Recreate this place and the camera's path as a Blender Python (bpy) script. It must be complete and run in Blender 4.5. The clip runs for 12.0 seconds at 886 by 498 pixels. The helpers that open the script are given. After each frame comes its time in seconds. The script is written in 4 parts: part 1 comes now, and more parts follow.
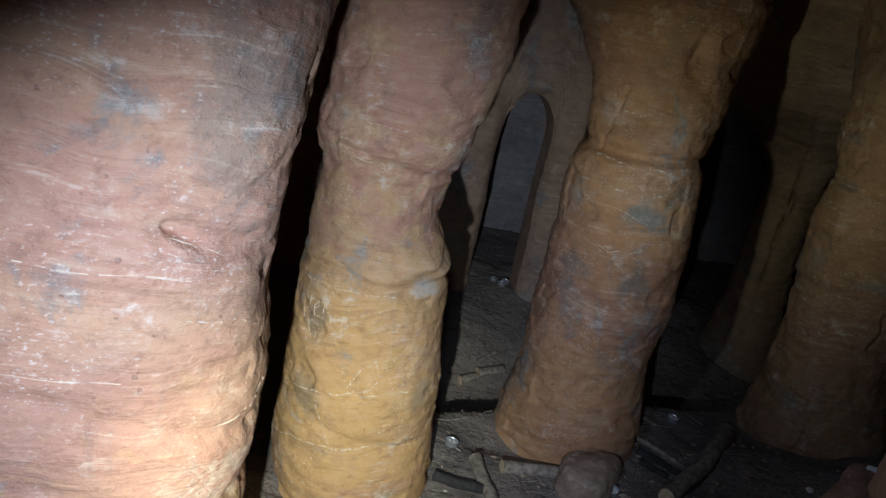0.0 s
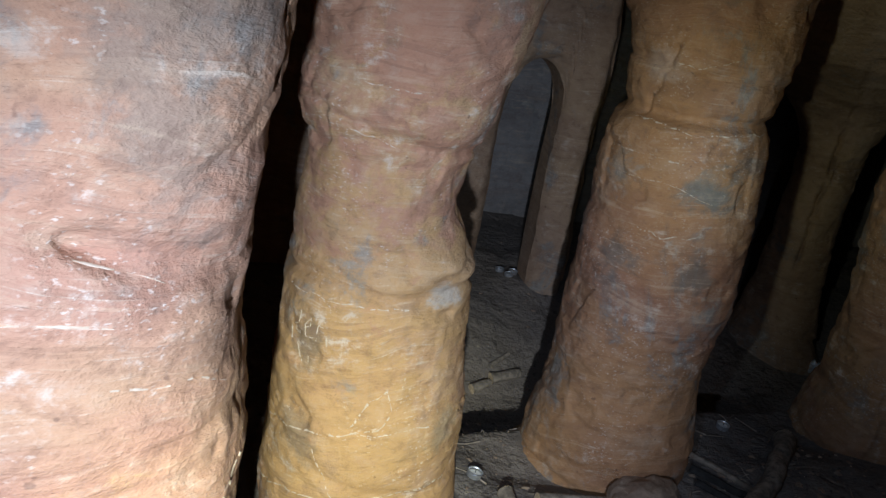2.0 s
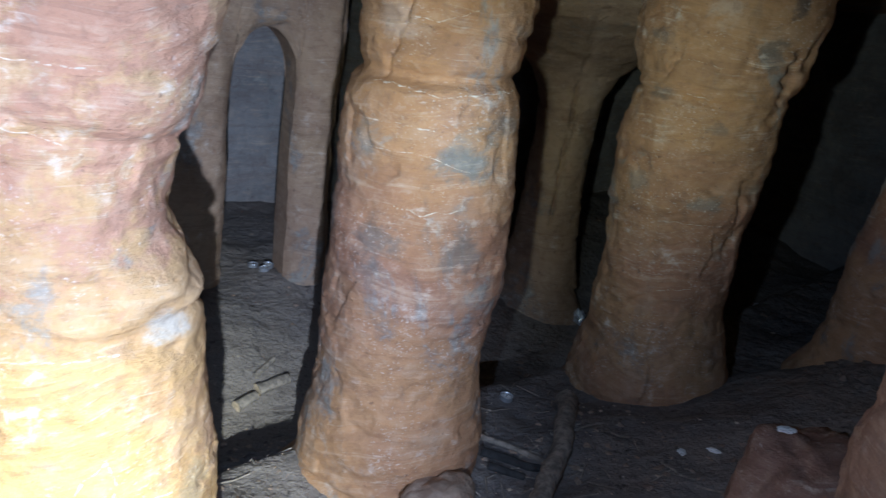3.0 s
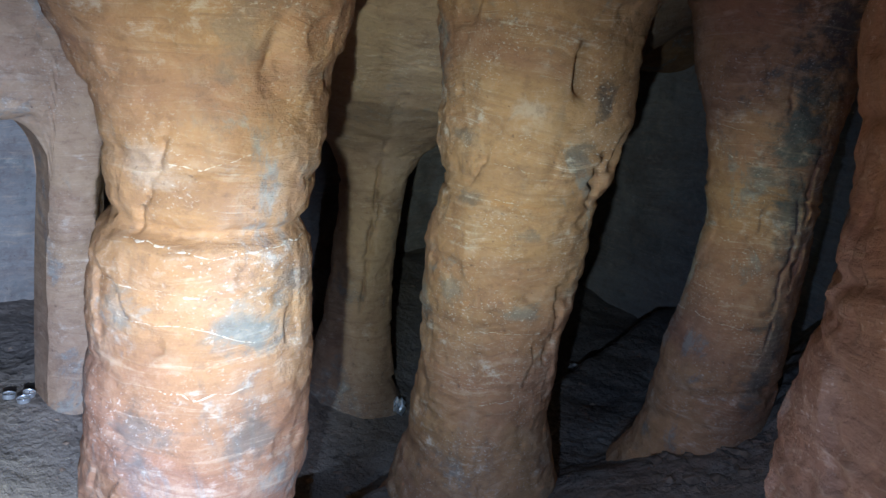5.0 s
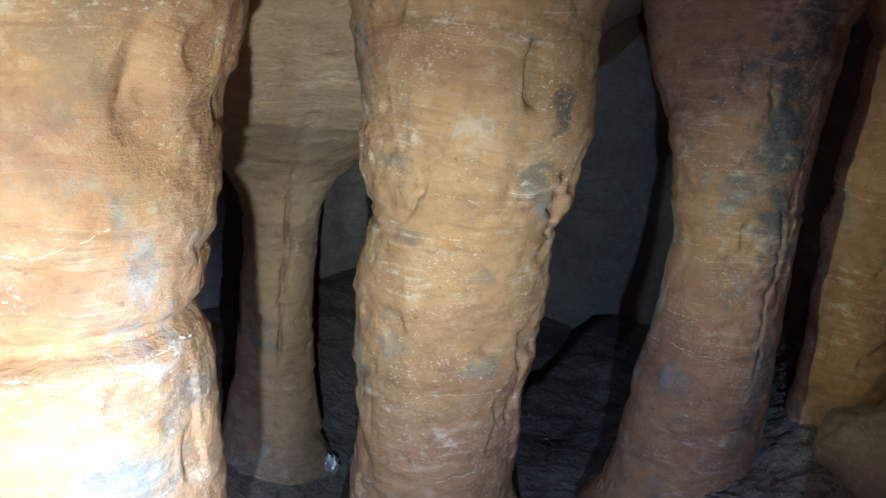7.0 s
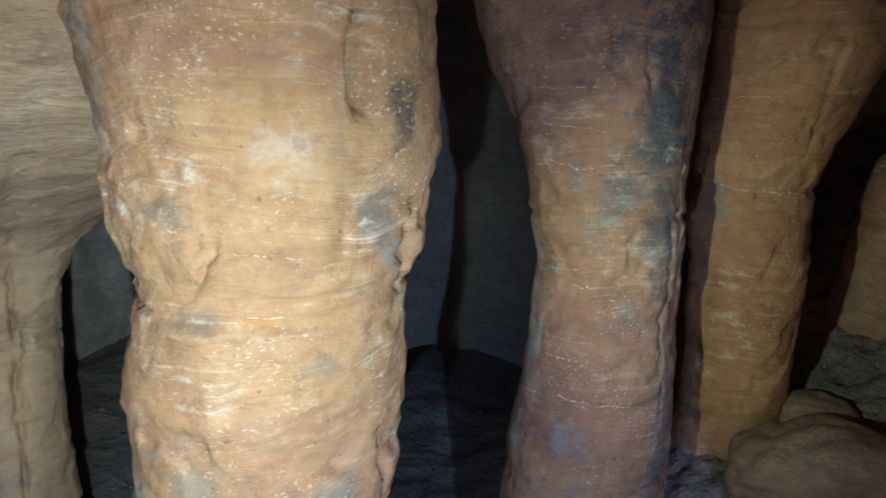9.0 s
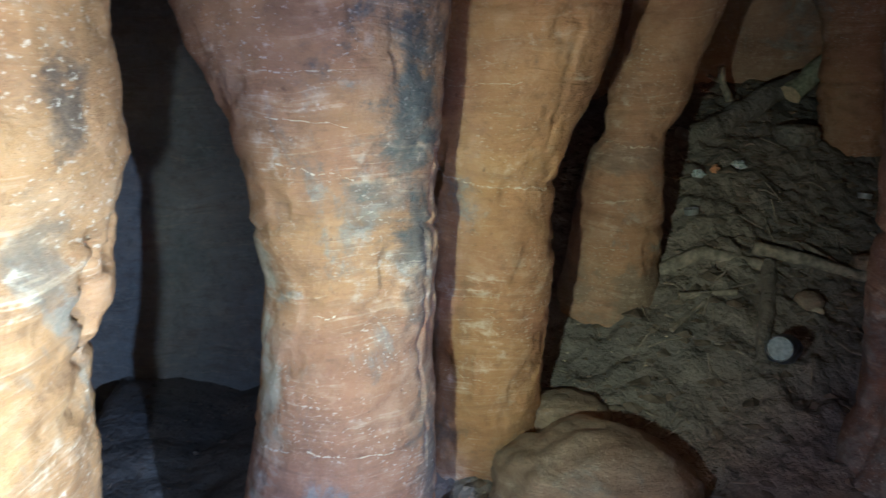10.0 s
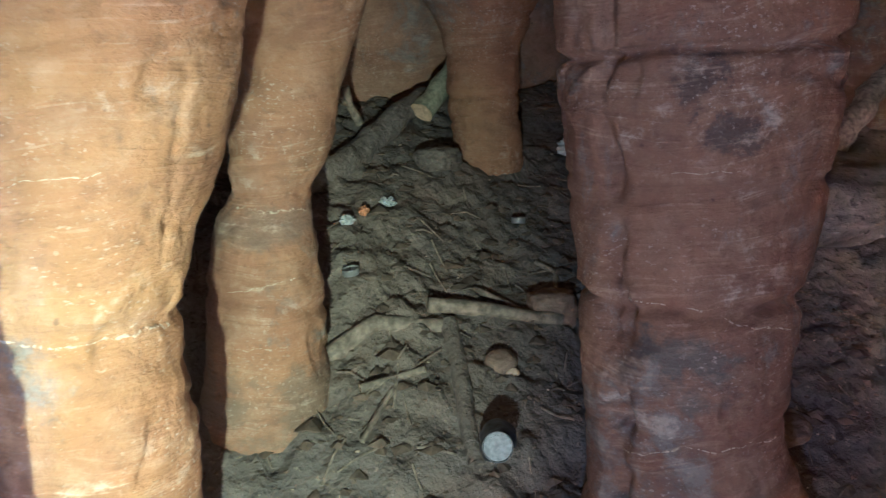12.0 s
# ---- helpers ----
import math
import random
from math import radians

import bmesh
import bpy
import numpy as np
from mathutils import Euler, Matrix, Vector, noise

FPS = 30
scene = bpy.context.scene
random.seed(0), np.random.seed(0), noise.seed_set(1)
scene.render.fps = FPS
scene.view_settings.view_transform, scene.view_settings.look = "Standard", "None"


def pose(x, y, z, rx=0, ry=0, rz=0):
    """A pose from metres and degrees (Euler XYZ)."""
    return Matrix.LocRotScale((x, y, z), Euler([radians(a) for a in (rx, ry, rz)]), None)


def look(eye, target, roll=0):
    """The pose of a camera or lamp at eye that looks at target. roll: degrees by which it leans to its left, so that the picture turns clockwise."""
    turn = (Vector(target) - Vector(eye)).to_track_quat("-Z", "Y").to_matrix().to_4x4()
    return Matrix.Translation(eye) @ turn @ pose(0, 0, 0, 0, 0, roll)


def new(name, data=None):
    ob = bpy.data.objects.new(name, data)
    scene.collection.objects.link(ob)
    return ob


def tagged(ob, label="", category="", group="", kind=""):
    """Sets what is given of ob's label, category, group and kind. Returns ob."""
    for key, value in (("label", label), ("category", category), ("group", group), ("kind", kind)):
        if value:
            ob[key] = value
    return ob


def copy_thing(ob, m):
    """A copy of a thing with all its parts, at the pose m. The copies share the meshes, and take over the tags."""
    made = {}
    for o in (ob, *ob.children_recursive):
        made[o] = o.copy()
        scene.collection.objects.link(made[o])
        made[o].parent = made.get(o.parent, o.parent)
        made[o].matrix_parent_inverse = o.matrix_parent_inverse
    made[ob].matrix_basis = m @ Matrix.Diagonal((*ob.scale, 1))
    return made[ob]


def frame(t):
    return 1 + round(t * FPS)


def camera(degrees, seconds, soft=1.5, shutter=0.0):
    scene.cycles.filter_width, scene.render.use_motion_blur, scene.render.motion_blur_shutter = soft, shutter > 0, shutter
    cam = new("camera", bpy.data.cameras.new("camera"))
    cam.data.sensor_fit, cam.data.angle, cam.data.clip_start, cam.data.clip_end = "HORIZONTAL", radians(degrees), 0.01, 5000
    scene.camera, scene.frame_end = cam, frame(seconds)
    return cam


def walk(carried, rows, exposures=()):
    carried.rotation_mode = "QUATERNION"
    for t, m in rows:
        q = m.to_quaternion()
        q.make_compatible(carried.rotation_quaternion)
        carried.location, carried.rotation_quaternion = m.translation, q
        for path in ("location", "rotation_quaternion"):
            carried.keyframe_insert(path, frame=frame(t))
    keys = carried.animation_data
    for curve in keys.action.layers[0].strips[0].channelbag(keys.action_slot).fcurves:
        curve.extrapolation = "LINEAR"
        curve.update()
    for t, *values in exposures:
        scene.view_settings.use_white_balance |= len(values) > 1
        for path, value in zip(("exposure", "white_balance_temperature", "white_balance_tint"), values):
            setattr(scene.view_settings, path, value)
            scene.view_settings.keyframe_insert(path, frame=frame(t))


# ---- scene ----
cam = camera(59.4, 12.0, soft=1.4, shutter=0.2)
PATH = [
    (0, (-0.172, 0.209, 1.275), (0.209, 2.071, 0.650), 11.7),
    (0.5, (-0.189, 0.293, 1.258), (0.189, 2.153, 0.626), 11.4),
    (1, (-0.207, 0.394, 1.207), (0.248, 2.238, 0.581), 11.8),
    (1.5, (-0.201, 0.503, 1.167), (0.244, 2.345, 0.528), 10.8),
    (2, (-0.177, 0.599, 1.159), (0.258, 2.438, 0.504), 10.0),
    (2.5, (-0.112, 0.715, 1.136), (0.52, 2.501, 0.495), 8.1),
    (3, (-0.061, 0.825, 1.118), (0.933, 2.445, 0.495), 8.1),
    (3.5, (-0.006, 0.89, 1.173), (1.184, 2.376, 0.560), 7.6),
    (3.7, (0.006, 0.916, 1.196), (1.246, 2.364, 0.590), 7.6),
    (5.3, (0.152, 1.102, 1.308), (1.536, 2.466, 0.835), 7.5),
    (5.5, (0.174, 1.125, 1.318), (1.562, 2.488, 0.855), 6.8),
    (6, (0.245, 1.165, 1.327), (1.701, 2.457, 0.867), 6.2),
    (6.5, (0.288, 1.237, 1.302), (1.797, 2.468, 0.845), 5.9),
    (6.7, (0.31, 1.291, 1.299), (1.824, 2.51, 0.831), 5.7),
    (8.3, (0.478, 1.595, 1.231), (2.177, 2.578, 0.848), 1.7),
    (8.5, (0.537, 1.63, 1.230), (2.258, 2.577, 0.851), 1.1),
    (9, (0.692, 1.702, 1.240), (2.52, 2.42, 0.860), 0.6),
    (9.5, (0.813, 1.764, 1.230), (2.731, 2.176, 0.844), 0.9),
    (10, (0.956, 1.822, 1.233), (2.916, 1.781, 0.840), 0.2),
    (10.5, (1.079, 1.838, 1.291), (3.003, 1.486, 0.874), -1.9),
    (11, (1.201, 1.84, 1.329), (3.107, 1.385, 0.925), -3.2),
    (11.5, (1.331, 1.797, 1.331), (3.164, 1.107, 0.926), -3.3),
    (12, (1.462, 1.745, 1.327), (3.167, 0.79, 0.901), -3.4),
]
EXPOSURES = [(0.0, -0.3, 5900, 10), (1.0, 0.05, 5900, 10), (2.0, -0.05, 6000, 10), (2.5, 0.1, 5800, 10), (3.0, 1.35, 5300, 10), (3.5, 1.95, 5100, 10), (5.3, 2.5, 5200, 10), (6.7, 2.95, 5200, 10),
             (8.5, 3.45, 5000, 10), (9.0, 3.55, 5000, 10), (9.5, 3.85, 4900, 10), (10.0, 4.6, 4900, 10), (10.5, 5.15, 4900, 10), (11.0, 5.5, 4900, 10), (12.0, 6.3, 4700, 10)]
walk(cam, [(t, look(eye, target, roll)) for t, eye, target, roll in PATH], EXPOSURES)

# ---- world and light ----
world = bpy.data.worlds.new("world")
scene.world = world
world.use_nodes = True
world.node_tree.nodes["Background"].inputs[0].default_value = (0.004, 0.006, 0.01, 1)
world.node_tree.nodes["Background"].inputs[1].default_value = 1.0


def torch(name, eye, target, watts, colour, cone, blend, radius=0.012):
    data = bpy.data.lights.new(name, "SPOT")
    data.energy, data.color = watts, colour
    data.spot_size, data.spot_blend, data.shadow_soft_size = radians(cone), blend, radius
    ob = new(name, data)
    ob.matrix_world = look(eye, target)
    return ob


COOL, WARM = (0.58, 0.75, 1.0), (0.98, 0.94, 0.47)
# the walker's torch, where it was held along the way
torch("torch_spill", (-0.27, 0.12, 1.02), (-0.10, 2.1, 0.42), 140, (0.76, 0.84, 1.0), 62, 0.95)
torch("torch_beam", (-0.27, 0.12, 1.02), (-0.04, 2.0, 0.08), 120, WARM, 34, 1.0)
torch("torch_spill", (0.0, 1.08, 1.02), (1.0, 2.2, 0.38), 9.0, COOL, 98, 0.9)
torch("torch_beam", (0.0, 1.08, 1.02), (1.05, 2.3, 0.98), 14, WARM, 52, 1.0)
torch("torch_spill", (0.50, 1.79, 1.0), (1.45, 2.5, 0.72), 2.1, (0.55, 0.75, 1.0), 66, 0.8)
torch("torch_beam", (0.50, 1.79, 1.0), (1.6, 2.38, 0.92), 2.8, WARM, 38, 1.0)
torch("torch_spill", (1.20, 2.0, 0.98), (2.85, 1.28, 0.90), 0.27, (0.56, 0.75, 1.0), 105, 0.8)
torch("torch_beam", (1.20, 2.0, 0.98), (2.50, 1.65, 0.93), 1.65, (0.97, 0.98, 0.46), 56, 1.0)


# ---- materials ----
def material(name, rough=0.85, metal=0.0):
    m = bpy.data.materials.new(name)
    m.use_nodes = True
    b = m.node_tree.nodes["Principled BSDF"]
    b.inputs["Roughness"].default_value, b.inputs["Metallic"].default_value = rough, metal
    return m, m.node_tree, b


def rgb(c):
    return (*c, 1.0)


class Nodes:
    """Short hand for building node trees."""

    def __init__(self, tree):
        self.tree = tree
        geo = tree.nodes.new("ShaderNodeNewGeometry")
        self.place = geo.outputs["Position"]

    def noise(self, scale, stretch=(1, 1, 1), detail=4, rough=0.55, warp=0.0, shift=(0, 0, 0)):
        n = self.tree.nodes.new("ShaderNodeTexNoise")
        mp = self.tree.nodes.new("ShaderNodeMapping")
        mp.inputs["Scale"].default_value, mp.inputs["Location"].default_value = stretch, shift
        self.tree.links.new(self.place, mp.inputs["Vector"])
        self.tree.links.new(mp.outputs[0], n.inputs["Vector"])
        n.inputs["Scale"].default_value, n.inputs["Detail"].default_value = scale, detail
        n.inputs["Roughness"].default_value, n.inputs["Distortion"].default_value = rough, warp
        return n.outputs["Fac"]

    def ramp(self, fac, low, high, a=0.0, b=1.0):
        n = self.tree.nodes.new("ShaderNodeMapRange")
        n.interpolation_type = "SMOOTHSTEP"
        for i, v in enumerate((low, high, a, b)):
            n.inputs[i + 1].default_value = v
        self.tree.links.new(fac, n.inputs[0])
        return n.outputs[0]

    def mul(self, a, b, op="MULTIPLY"):
        n = self.tree.nodes.new("ShaderNodeMath")
        n.operation = op
        for i, v in enumerate((a, b)):
            if isinstance(v, (int, float)):
                n.inputs[i].default_value = v
            else:
                self.tree.links.new(v, n.inputs[i])
        return n.outputs[0]

    def mix(self, fac, a, b, blend="MIX"):
        n = self.tree.nodes.new("ShaderNodeMix")
        n.data_type, n.blend_type = "RGBA", blend
        for i, v in ((0, fac), (6, a), (7, b)):
            if isinstance(v, (int, float)):
                n.inputs[i].default_value = v
            elif isinstance(v, tuple):
                n.inputs[i].default_value = rgb(v)
            else:
                self.tree.links.new(v, n.inputs[i])
        return n.outputs[2]

    def bump(self, height, strength, distance, onto=None):
        n = self.tree.nodes.new("ShaderNodeBump")
        n.inputs["Strength"].default_value, n.inputs["Distance"].default_value = strength, distance
        self.tree.links.new(height, n.inputs["Height"])
        if onto is not None:
            self.tree.links.new(onto, n.inputs["Normal"])
        return n.outputs[0]


def sandstone(name, ochre, red, balance, grey, pale, shift, dip=(0.0, 0.0), spots=()):
    """Bedded sandstone: ochre and red beds, wavy laminae, grey stains, pale scuffs and salt specks.
    spots: stains and patches of their own shape, painted torch tones among them, as centre, radii, colour and strength."""
    m, tree, bsdf = material(name, 0.82)
    k = Nodes(tree)
    plain = k.place
    mp = tree.nodes.new("ShaderNodeMapping")
    mp.inputs["Rotation"].default_value = (dip[0], dip[1], 0)
    tree.links.new(plain, mp.inputs["Vector"])
    k.place = mp.outputs[0]
    # the beds sag and swell: lift each height by two sizes of noise
    sag = k.mul(k.mul(k.mul(k.noise(1.9, (1, 1, 1), 1, 0.5, 0.0, shift), 0.5, "SUBTRACT"), 0.15),
                k.mul(k.mul(k.noise(6.5, (1, 1, 1.2), 1, 0.5, 0.0, shift), 0.5, "SUBTRACT"), 0.05), "ADD")
    up = tree.nodes.new("ShaderNodeCombineXYZ")
    tree.links.new(sag, up.inputs[2])
    bent = tree.nodes.new("ShaderNodeVectorMath")
    bent.operation = "ADD"
    tree.links.new(k.place, bent.inputs[0])
    tree.links.new(up.outputs[0], bent.inputs[1])
    level, k.place = k.place, bent.outputs[0]
    beds = k.noise(1.7, (0.8, 0.8, 1.5), 4, 0.6, 0.4, shift)
    col = k.mix(k.ramp(beds, balance - 0.15, balance + 0.15), ochre, red)
    thin = k.noise(4.5, (0.7, 0.7, 4.5), 5, 0.65, 0.3, shift)
    col = k.mix(k.ramp(thin, 0.40, 0.72, 0.0, 0.5), col, k.mix(0.5, col, (0.17, 0.085, 0.055)))
    lam = k.noise(5.0, (0.5, 0.5, 13.0), 3, 0.65, 0.0, shift)
    fine = k.noise(7.0, (0.6, 0.6, 26.0), 2, 0.6, 0.0, (shift[2], shift[0], 1.0))
    k.place = level
    blotch = k.noise(7.0, (1, 1, 1.2), 6, 0.66, 0.3, shift)
    col = k.mix(k.ramp(blotch, 0.50, 0.72, 0.0, 0.5), col, k.mix(0.5, col, (0.60, 0.46, 0.33)))
    col = k.mix(k.ramp(blotch, 0.48, 0.30, 0.0, 0.5), col, k.mix(0.6, col, (0.15, 0.08, 0.055)))
    where = k.noise(4.2, (1, 1, 1.6), 4, 0.6, 0.0, (shift[2], 1.7, shift[0]))
    edge = k.noise(17.0, (1, 1, 1.3), 6, 0.72, 0.4, shift)
    stain = k.noise(3.2, (1.2, 1.2, 1.0), 7, 0.70, 0.6, (shift[1], shift[0], 3.1))
    stain = k.mul(k.ramp(stain, 0.60 - 0.09 * grey, 0.68 - 0.08 * grey), k.ramp(edge, 0.36, 0.58, 0.25, 1.0))
    col = k.mix(k.mul(stain, 0.75), col, k.mix(k.ramp(edge, 0.4, 0.62), (0.125, 0.13, 0.135), (0.27, 0.275, 0.25)))
    for centre, radii, colour, strength in spots:
        d = tree.nodes.new("ShaderNodeVectorMath")
        d.operation = "SUBTRACT"
        tree.links.new(plain, d.inputs[0])
        d.inputs[1].default_value = centre
        q = tree.nodes.new("ShaderNodeVectorMath")
        q.operation = "DIVIDE"
        tree.links.new(d.outputs[0], q.inputs[0])
        q.inputs[1].default_value = radii
        n = tree.nodes.new("ShaderNodeVectorMath")
        n.operation = "LENGTH"
        tree.links.new(q.outputs[0], n.inputs[0])
        far = k.mul(n.outputs["Value"], k.mul(k.mul(k.mul(edge, 0.5, "SUBTRACT"), 3.6), k.mul(k.mul(blotch, 0.5, "SUBTRACT"), 3.0), "ADD"), "ADD")
        col = k.mix(k.ramp(far, 1.25, 0.30, 0.0, strength), col, colour)
    # mottling, streaks run down the face, then pale and dark laminae, worn away in places
    mottle = k.noise(26.0, (1, 1, 1.5), 6, 0.75, 0.2, (shift[2], shift[1], 4.0))
    col = k.mix(k.ramp(mottle, 0.50, 0.66, 0.0, 0.42), col, k.mix(0.5, col, (0.58, 0.43, 0.30)))
    col = k.mix(k.ramp(mottle, 0.48, 0.34, 0.0, 0.5), col, k.mix(0.6, col, (0.13, 0.07, 0.05)))
    runs = k.noise(7.0, (2.6, 2.6, 0.35), 5, 0.7, 0.2, (shift[1], shift[2], 2.0))
    col = k.mix(k.mul(k.ramp(runs, 0.55, 0.68, 0.0, 0.45), k.ramp(edge, 0.40, 0.60, 0.2, 1.0)), col, k.mix(0.6, col, (0.16, 0.13, 0.11)))
    worn = k.mul(k.ramp(where, 0.40, 0.58, 0.12, 1.0), k.ramp(mottle, 0.40, 0.56, 0.25, 1.0))
    col = k.mix(k.mul(k.ramp(lam, 0.57, 0.66, 0.0, 0.5), worn), col, k.mix(0.6, col, (0.62, 0.47, 0.32)))
    col = k.mix(k.mul(k.ramp(lam, 0.44, 0.36, 0.0, 0.5), worn), col, k.mix(0.55, col, (0.12, 0.06, 0.04)))
    col = k.mix(k.mul(k.ramp(fine, 0.58, 0.68, 0.0, 0.65 * pale), k.mul(worn, k.ramp(edge, 0.42, 0.58))), col, (0.68, 0.57, 0.44))
    crust = k.mul(k.mul(k.ramp(edge, 0.50, 0.62), k.ramp(where, 0.48, 0.62)), k.ramp(mottle, 0.44, 0.60))
    col = k.mix(k.mul(crust, 0.7 * pale), col, (0.66, 0.58, 0.49))
    speck = k.noise(120.0, (1, 1, 1.7), 3, 0.6)
    spread = k.ramp(k.noise(5.5, (1, 1, 1), 5, 0.65, 0.0, (shift[1], 2.0, 6.0)), 0.45, 0.64, 0.06, 1.0)
    col = k.mix(k.mul(k.ramp(speck, 0.58, 0.68, 0.0, 0.75 * pale), spread), col, (0.74, 0.67, 0.58))
    dots = k.noise(46.0, (1, 1, 1.2), 2, 0.5, 0.0, (5, 5, 5))
    col = k.mix(k.ramp(dots, 0.71, 0.78, 0.0, 0.5), col, (0.09, 0.05, 0.04))
    tree.links.new(col, bsdf.inputs["Base Color"])
    grain = k.noise(240.0, (1, 1, 1), 3, 0.6)
    nrm = k.bump(blotch, 0.5, 0.02)
    nrm = k.bump(lam, 0.4, 0.005, nrm)
    nrm = k.bump(fine, 0.35, 0.003, nrm)
    nrm = k.bump(mottle, 0.6, 0.010, nrm)
    nrm = k.bump(grain, 0.35, 0.0015, nrm)
    tree.links.new(nrm, bsdf.inputs["Normal"])
    tree.links.new(k.ramp(blotch, 0.3, 0.7, 0.68, 0.9), bsdf.inputs["Roughness"])
    bsdf.inputs["Specular IOR Level"].default_value = 0.35
    return m


SOOT, CHALK, SLATE = (0.055, 0.056, 0.06), (0.64, 0.54, 0.45), (0.135, 0.14, 0.13)
TEAL, PALE, RUSTY = (0.205, 0.21, 0.18), (0.44, 0.45, 0.42), (0.42, 0.22, 0.08)
# the low ochre spot puts the torch beam's yellow into the rock colour
rock_pink = sandstone("sandstone_pink", (0.52, 0.325, 0.18), (0.44, 0.24, 0.165), 0.45, 0.4, 0.8, (0.3, 1.1, 0.0), (0.10, 0.05),
                      (((-0.5, 1.2, 0.02), (0.8, 0.5, 0.42), (0.56, 0.36, 0.165), 0.75), ((-0.26, 1.28, 1.1), (0.07, 0.2, 0.16), TEAL, 0.45),
                       ((-0.28, 1.4, 0.5), (0.1, 0.2, 0.07), CHALK, 0.6)))
# first two spots paint light: beam yellow low, reddish spill tone high
rock_ochre = sandstone("sandstone_ochre", (0.50, 0.305, 0.135), (0.41, 0.225, 0.145), 0.56, 0.5, 0.8, (2.3, 0.4, 1.0), (-0.06, 0.14),
                       (((0.0, 1.9, 0.25), (0.4, 0.3, 0.40), (0.53, 0.33, 0.13), 0.6), ((0.05, 2.0, 1.08), (0.5, 0.5, 0.38), (0.43, 0.225, 0.145), 0.85), ((-0.092, 1.899, 0.498), (0.04, 0.04, 0.07), SLATE, 0.5), ((-0.083, 1.876, 0.299), (0.05, 0.05, 0.05), SLATE, 0.45), ((0.183, 1.88, 0.327), (0.05, 0.05, 0.05), TEAL, 0.45), ((0.158, 1.885, 0.612), (0.05, 0.05, 0.03), PALE, 0.6), ((0.148, 1.846, 1.202), (0.05, 0.05, 0.1), SLATE, 0.45)))
rock_rust = sandstone("sandstone_rust", (0.43, 0.235, 0.105), (0.33, 0.165, 0.095), 0.50, 0.8, 0.6, (1.3, 4.4, 0.35), (0.05, 0.12),
                      (((0.602, 2.188, 0.609), (0.055, 0.055, 0.06), SLATE, 0.6), ((0.769, 2.096, 0.612), (0.045, 0.045, 0.07), SLATE, 0.6), ((0.755, 2.106, 0.794), (0.05, 0.05, 0.035), SLATE, 0.6), ((0.585, 2.238, 0.81), (0.04, 0.04, 0.05), TEAL, 0.5), ((0.761, 2.106, 0.813), (0.08, 0.08, 0.05), TEAL, 0.6), ((0.846, 2.125, 0.878), (0.05, 0.05, 0.03), SLATE, 0.5), ((0.704, 2.103, 1.27), (0.05, 0.05, 0.06), SLATE, 0.4), ((0.615, 2.191, 1.065), (0.05, 0.05, 0.03), CHALK, 0.3)))
rock_fawn = sandstone("sandstone_fawn", (0.44, 0.255, 0.12), (0.36, 0.185, 0.105), 0.52, 0.75, 0.85, (3.1, 2.2, 0.35), (0.05, 0.10),
                      (((1.549, 2.243, 1.175), (0.045, 0.045, 0.035), CHALK, 0.4), ((1.693, 2.171, 1.219), (0.035, 0.035, 0.07), SOOT, 0.75), ((1.66, 2.192, 1.102), (0.04, 0.04, 0.06), SLATE, 0.6), ((1.492, 2.415, 1.087), (0.06, 0.06, 0.022), SLATE, 0.55), ((1.506, 2.366, 0.945), (0.035, 0.035, 0.02), SLATE, 0.55), ((1.63, 2.229, 0.665), (0.045, 0.045, 0.03), TEAL, 0.6), ((1.589, 2.242, 0.874), (0.03, 0.03, 0.015), SLATE, 0.5), ((1.499, 2.393, 0.697), (0.04, 0.04, 0.04), TEAL, 0.5), ((1.762, 2.222, 0.759), (0.03, 0.03, 0.12), TEAL, 0.5), ((1.548, 2.281, 0.943), (0.07, 0.07, 0.02), RUSTY, 0.5)))
rock_sooty = sandstone("sandstone_sooty", (0.43, 0.245, 0.115), (0.35, 0.18, 0.105), 0.50, 0.5, 0.8, (1.9, 0.4, 2.35), (0.03, 0.09),
                       (((2.05, 1.80, 1.42), (0.09, 0.12, 0.26), (0.09, 0.095, 0.095), 0.92), ((2.05, 1.83, 1.15), (0.07, 0.09, 0.14), (0.12, 0.125, 0.12), 0.88), ((2.62, 1.67, 0.50), (0.2, 0.2, 0.07), (0.22, 0.165, 0.12), 0.8), ((2.10, 1.83, 0.97), (0.05, 0.04, 0.16), SLATE, 0.7), ((2.16, 1.81, 0.62), (0.05, 0.05, 0.2), SLATE, 0.65),
                        ((2.14, 2.09, 0.8), (0.04, 0.05, 0.25), (0.5, 0.5, 0.42), 0.6)))
rock_red = sandstone("sandstone_red", (0.29, 0.168, 0.11), (0.225, 0.123, 0.085), 0.48, 0.8, 0.6, (4.3, 2.4, 0.7), (0.04, -0.05),
                     (((2.213, 0.914, 1.308), (0.05, 0.05, 0.045), SOOT, 0.7), ((2.199, 0.939, 0.917), (0.08, 0.08, 0.03), SLATE, 0.7), ((2.194, 0.879, 1.23), (0.04, 0.04, 0.03), SOOT, 0.7), ((2.181, 0.941, 0.863), (0.06, 0.06, 0.035), SLATE, 0.6), ((2.276, 0.99, 0.906), (0.04, 0.04, 0.04), SOOT, 0.5)))
rock_slim = sandstone("sandstone_slim", (0.40, 0.225, 0.12), (0.33, 0.17, 0.10), 0.47, 0.5, 0.6, (6.1, 2.0, 4.4), (0.02, 0.04),
                      (((2.93, 1.33, 0.72), (0.3, 0.3, 0.11), (0.24, 0.18, 0.13), 0.85), ((2.93, 1.33, 1.08), (0.3, 0.3, 0.035), SLATE, 0.4)))
